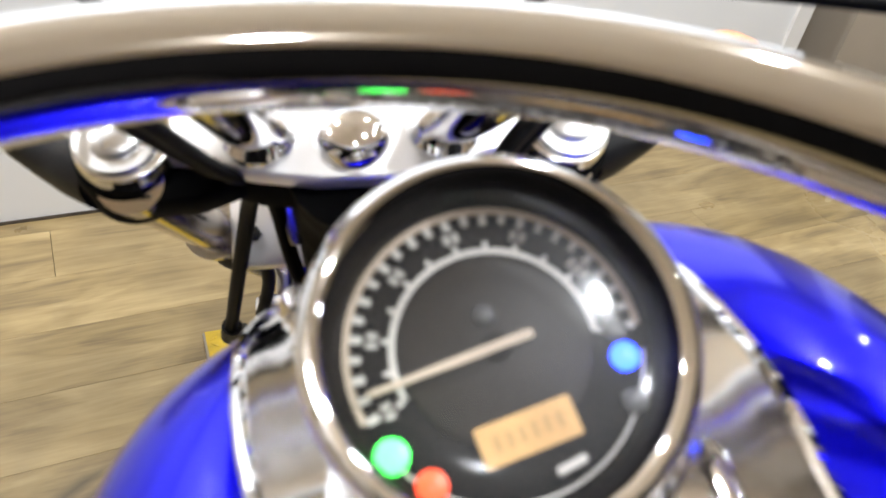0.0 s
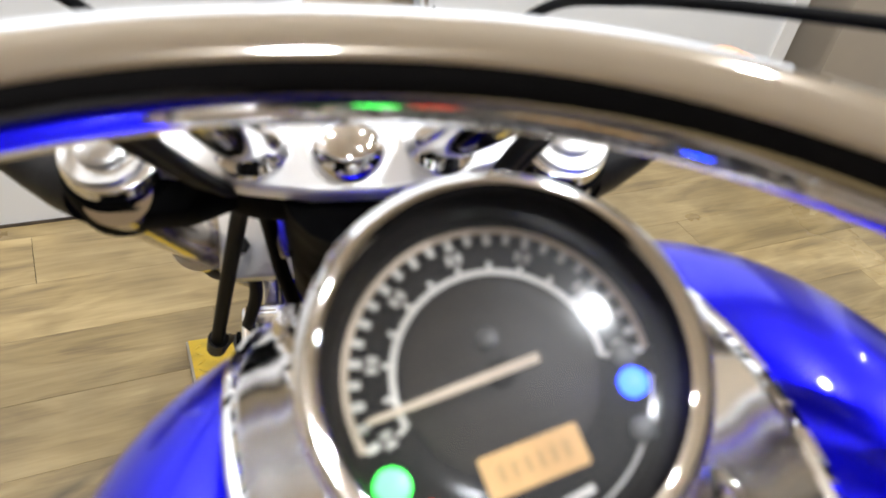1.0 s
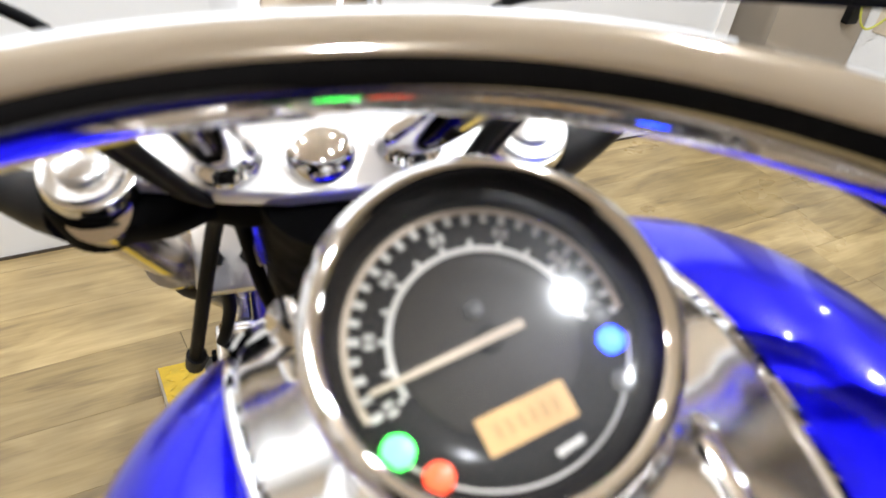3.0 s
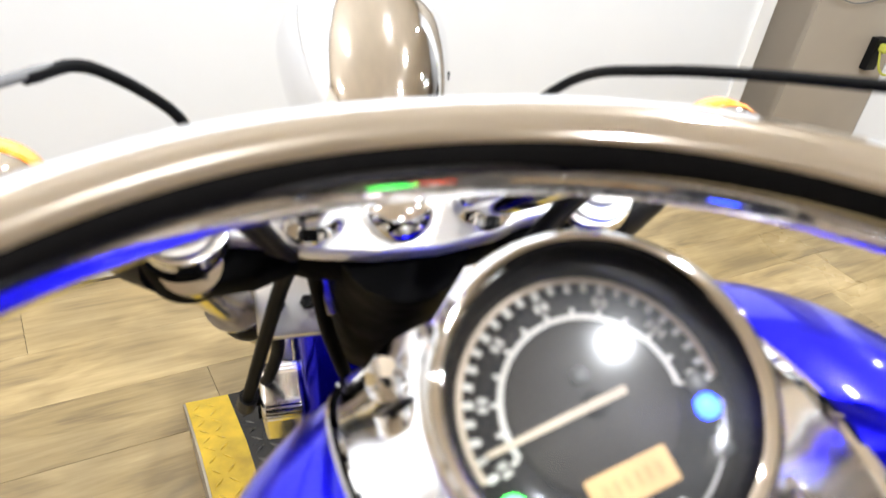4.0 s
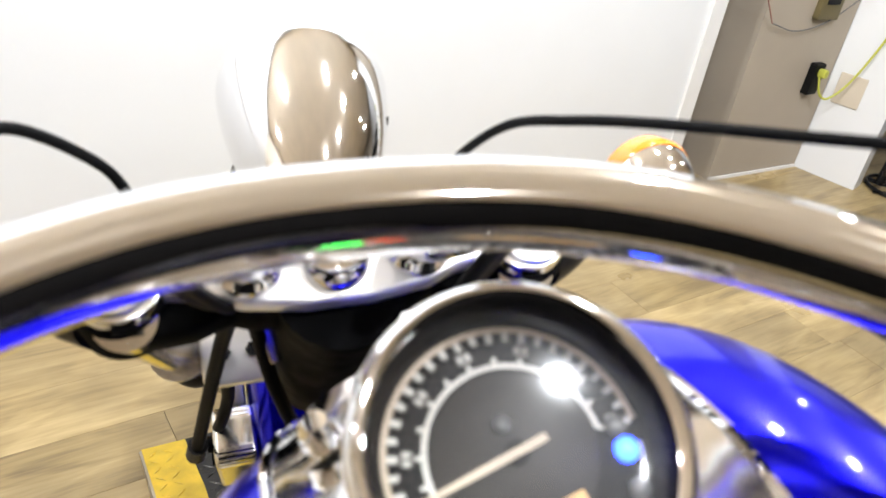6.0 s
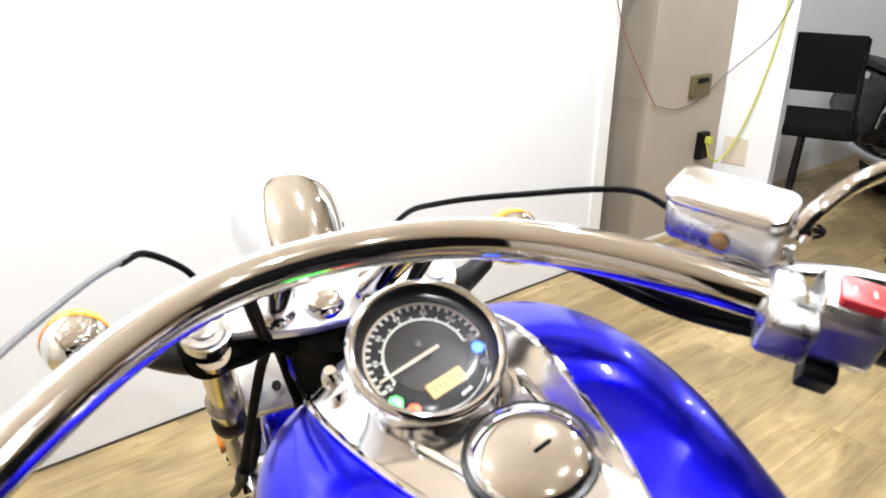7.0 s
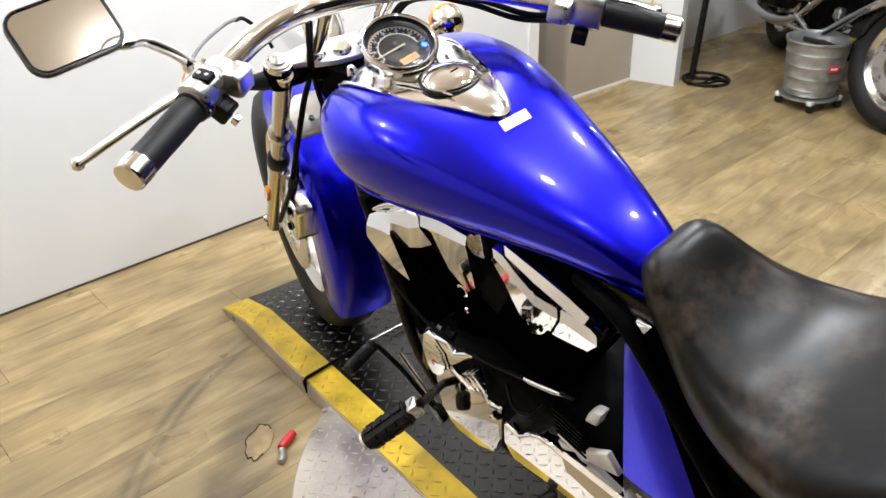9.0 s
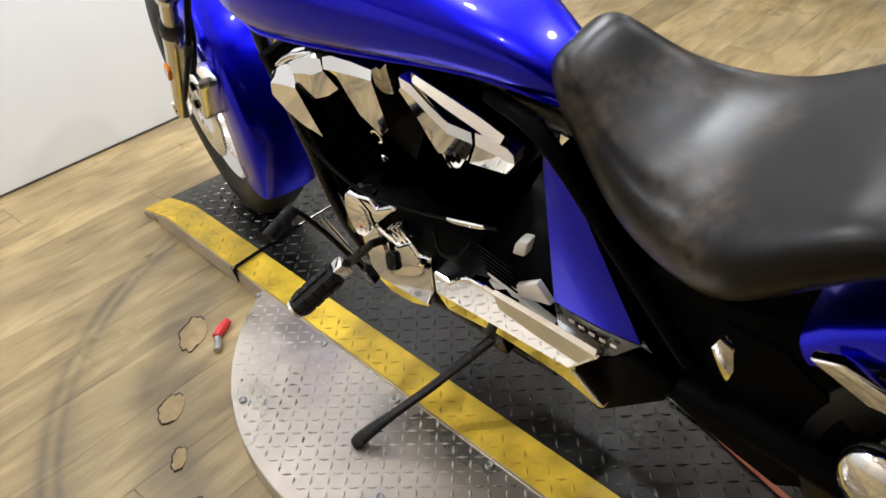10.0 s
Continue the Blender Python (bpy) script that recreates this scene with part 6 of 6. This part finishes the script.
for sx in (-1, 1):
    fk = tpart("fork_leg", moved(tube([V(sx * 0.09, -0.17, 0.86), V(sx * 0.09, -0.05, 0.44), V(sx * 0.09, 0, 0.28)], [0.022, 0.026, 0.026], 16), FRONT), FORKTUBE, "polished fork leg")
    tpart("fork_cover", moved(tube([V(sx * 0.09, -0.185, 0.90), V(sx * 0.09, -0.12, 0.68)], 0.034, 16), FRONT), BLACK, "", fk)
    tpart("brake_disc", moved(lathe([(0.08, 0), (0.135, 0), (0.135, 0.005), (0.08, 0.005), (0.08, 0)], Matrix(), 40, caps=False), FRONT @ axis(V(sx * 0.074, 0, 0.295), (sx, 0, 0))), ALU, "steel brake disc")
tpart("front_fender", fender(FRONT @ Matrix(((0, 0, 1, 0), (1, 0, 0, 0), (0, 1, 0, 0.295), (0, 0, 0, 1))), 0.305, 0.08, 20, 175, 0.07), BLACK, "black front fender", angle=60)
tpart("reflector", slab(rounded(0.02, 0.045, 0.006), 0.012, FRONT @ axis((0.125, -0.10, 0.62), (1, 0, 0)), 0.003), mat("red_reflector", (0.45, 0.05, 0.02), 0.2, coat=0.5), "red reflector on the fork")
tpart("rear_fender", fender(Matrix(((0, 0, 1, 0), (1, 0, 0, 0.18), (0, 1, 0, 0.285), (0, 0, 0, 1))), 0.31, 0.10, 30, 190, 0.09), BLACK, "black rear fender", angle=60)
# engine, with bright pipes and covers on its right side
tpart("engine", slab([(0.55, 0.17), (1.10, 0.17), (1.20, 0.30), (1.12, 0.58), (0.70, 0.60), (0.56, 0.42)], 0.24, yz(), 0.03), BLACKM, "black engine block")
for k in range(2):
    c0, c1 = V(0.0, 0.86 + 0.10 * k, 0.34), V(0.0, 0.76 + 0.30 * k, 0.58)
    for q in range(7):
        tpart("cooling_fin", slab(rounded(0.28, 0.12, 0.04, 3), 0.010, axis(c0.lerp(c1, q / 6), c1 - c0, V(1, 0, 0))), BLACKM)
tpart("air_cleaner", moved(lathe([(0.0, 0.032), (0.03, 0.030), (0.052, 0.018), (0.058, 0.0), (0.050, -0.03)], Matrix(), 28, caps=False), axis((0.17, 1.14, 0.545), (0.85, 0.45, 0.1))), CLEARALU, "round bright engine cover")
tpart("rocker_cover", slab(rounded(0.05, 0.13, 0.02), 0.04, axis((0.15, 1.30, 0.62), (0.9, 0.4, 0.1), V(0, 0.3, 1)), 0.01), CLEARALU, "bright rocker cover")
tpart("engine_cover", slab(rounded(0.07, 0.05, 0.02), 0.05, axis((0.14, 1.20, 0.33), (0.9, 0.3, 0)), 0.012), CLEARALU, "bright engine side cover")
tpart("engine_cover", slab(rounded(0.05, 0.06, 0.02), 0.05, axis((0.13, 1.02, 0.36), (0.9, 0.3, 0)), 0.012), ALU)
tpart("engine_cover", slab(rounded(0.06, 0.045, 0.015), 0.04, axis((0.12, 1.22, 0.66), (0.9, 0.3, 0.2)), 0.01), CLEARALU)
tpart("exhaust", tube(smooth_path([(0.19, 1.11, 0.515), (0.20, 0.95, 0.42), (0.20, 0.78, 0.305), (0.20, 0.66, 0.24), (0.21, 0.40, 0.20), (0.21, -0.1, 0.21)], 6), [0.020] * 16 + [0.034] * 15, 16), CHROME, "chrome exhaust pipe", angle=60)
tpart("exhaust", tube(smooth_path([(0.19, 1.53, 0.530), (0.20, 1.42, 0.47), (0.20, 1.28, 0.395), (0.20, 1.10, 0.29), (0.20, 0.95, 0.24), (0.205, 0.7, 0.22)], 6), 0.018, 16), CHROME, "chrome front pipe", angle=60)
tpart("foot_rail", tube([V(0.22, 0.76, 0.285), V(0.23, 1.02, 0.255)], 0.015, 10), CHROME, "chrome foot rail")
tpart("floorboard", slab(rounded(0.09, 0.28, 0.03), 0.016, pose(0.23, 1.10, 0.24, 6, 0, 0), 0.004), RUBBER, "black rider floorboard")
# tank, seats
tank2 = tpart("fuel_tank", loft([(0.80, 0.04, 0.66, 0.04), (0.86, 0.10, 0.675, 0.075), (0.98, 0.145, 0.685, 0.105), (1.15, 0.15, 0.70, 0.11), (1.30, 0.12, 0.71, 0.10), (1.38, 0.05, 0.72, 0.06)]), BLACK, "black fuel tank", angle=60)
tpart("tank_trim", slab(rounded(0.045, 0.05, 0.02), 0.012, axis((0.10, 0.88, 0.67), (0.8, -0.3, 0.4)), 0.004), CLEARALU, "bright plate at the tank's rear", tank2)
saddle = tpart("seat", loft([(0.46, 0.07, 0.60, 0.04), (0.50, 0.15, 0.595, 0.075), (0.60, 0.175, 0.59, 0.085), (0.72, 0.16, 0.60, 0.09), (0.82, 0.10, 0.625, 0.07), (0.87, 0.04, 0.64, 0.04)]), LEATHER, "black rider saddle", angle=60)
tpart("passenger_seat", loft([(0.18, 0.05, 0.645, 0.02), (0.22, 0.12, 0.645, 0.05), (0.34, 0.14, 0.645, 0.058), (0.46, 0.13, 0.64, 0.05), (0.51, 0.06, 0.63, 0.03)]), LEATHER, "black passenger pillion", saddle, angle=60)
tpart("tail_lamp", slab(rounded(0.05, 0.04, 0.012), 0.05, pose(0.12, 0.13, 0.64), 0.008), CLEARALU, "chrome tail bracket")
# hard bags
for sx in (-1, 1):
    bag = tpart("saddlebag", slab([(0.02, 0.575), (-0.04, 0.34), (0.10, 0.265), (0.50, 0.26), (0.57, 0.34), (0.585, 0.52), (0.53, 0.575)], 0.20, yz(sx * 0.225), 0.03, 3), BLACK, "black hard saddlebag")
    tpart("bag_lid", slab([(0.015, 0.582), (0.53, 0.582), (0.58, 0.54), (0.585, 0.565), (0.54, 0.605), (0.05, 0.62)], 0.205, yz(sx * 0.225), 0.012, 3), PLASTIC, "", bag)
    tpart("bag_rail", tube(smooth_path([(sx * 0.325, 0.60, 0.36), (sx * 0.325, 0.61, 0.45), (sx * 0.30, 0.615, 0.545), (sx * 0.25, 0.615, 0.568), (sx * 0.14, 0.612, 0.565)], 6), 0.0085, 10), CHROME, "chrome guard rail before the saddlebag", bag)
    tpart("bag_latch", slab(rounded(0.07, 0.03, 0.006), 0.01, axis((sx * 0.328, 0.30, 0.545), (sx, 0, 0)), 0.002), CLEARALU, "", bag)
    tpart("foot_peg", tube([V(sx * 0.16, 0.70, 0.36), V(sx * 0.27, 0.68, 0.35)], 0.011, 10), ALU, "passenger foot peg")
# nacelle, bars
fair = tpart("fairing", moved(loft([(-0.30, 0.10, 0.86, 0.10), (-0.26, 0.15, 0.85, 0.16), (-0.18, 0.17, 0.82, 0.19), (-0.08, 0.15, 0.79, 0.17), (0.0, 0.08, 0.78, 0.10)], 0.75), FRONT @ pose(0, -0.02, 0.09)), BLACK, "black headlamp nacelle", angle=60)
tpart("nacelle_trim", moved(tube(smooth_path([(0.16, -0.24, 0.98), (0.06, -0.26, 1.025), (-0.06, -0.26, 1.025), (-0.16, -0.24, 0.98)], 5), 0.009, 10), FRONT @ pose(0, -0.02, 0.09)), CHROME, "chrome trim on the nacelle", fair)
tpart("handlebar", moved(tube(smooth_path([(-0.40, -0.44, 0.98), (-0.30, -0.36, 1.02), (-0.15, -0.26, 1.05), (0, -0.24, 1.03), (0.15, -0.26, 1.05), (0.28, -0.34, 1.03), (0.36, -0.42, 1.02)], 6), 0.013, 12), FRONT @ pose(0, -0.02, 0.09)), BLACK, "black handlebar")
for sx in (-1, 1):
    gr = tpart("grip", moved(tube([V(sx * 0.29, -0.35, 1.028), V(sx * 0.385, -0.445, 1.012)], 0.019, 14), FRONT @ pose(0, -0.02, 0.09)), RUBBER, "black grip")
    tpart("lever", moved(tube(smooth_path([(sx * 0.20, -0.28, 1.02), (sx * 0.28, -0.26, 0.99), (sx * 0.36, -0.34, 0.985)], 5), 0.006, 8), FRONT @ pose(0, -0.02, 0.09)), BLACK, "", gr)
    tpart("switch_block", moved(box(0.06, 0.05, 0.05, pose(sx * 0.22, -0.30, 1.04, 0, 0, -sx * 38), 0.008), FRONT @ pose(0, -0.02, 0.09)), PLASTIC, "", gr)
tpart("side_stand", tube([V(-0.12, 0.85, 0.22), V(-0.26, 0.90, 0.03)], 0.013, 10), BLACK, "black side stand")

# ---- floor planks ----
PW, PL, GAP = 0.152, 1.22, 0.0005
plank_mesh = finish("plank", slab([(-PL / 2 + GAP, -PW / 2 + GAP / 2), (PL / 2 - GAP, -PW / 2 + GAP / 2), (PL / 2 - GAP, PW / 2 - GAP / 2), (-PL / 2 + GAP, PW / 2 - GAP / 2)], 0.004, Matrix(), 0.0004, 1), PLANK, 20)
rng = random.Random(5)
for r in range(30):
    v = -3.452 + r * PW
    shift = rng.uniform(0, PL)
    for k in range(11):
        u = -3.6 + shift + k * PL - PL * 0.5
        p = along(0, 1.35, u, v)
        if p.x > 7.6 or p.x < -2.75 or p.y < -1.85:
            continue
        if v > 0.06 and p.x < 2.2:
            continue
        ob = new("plank", plank_mesh)
        # planks at the side wall are cut short
        cut = min(1.0, (p.x + PL / 2 + 2.52) / PL)
        p = p + WDIR * (1 - cut) * PL / 2
        ob.matrix_world = Matrix.Translation((p.x, p.y, -0.002)) @ pose(0, 0, 0, 0, 0, ROOM_TURN + (180 if rng.random() < 0.5 else 0)) @ Matrix.Diagonal((cut, 1, 1, 1))
        ob.parent = floor
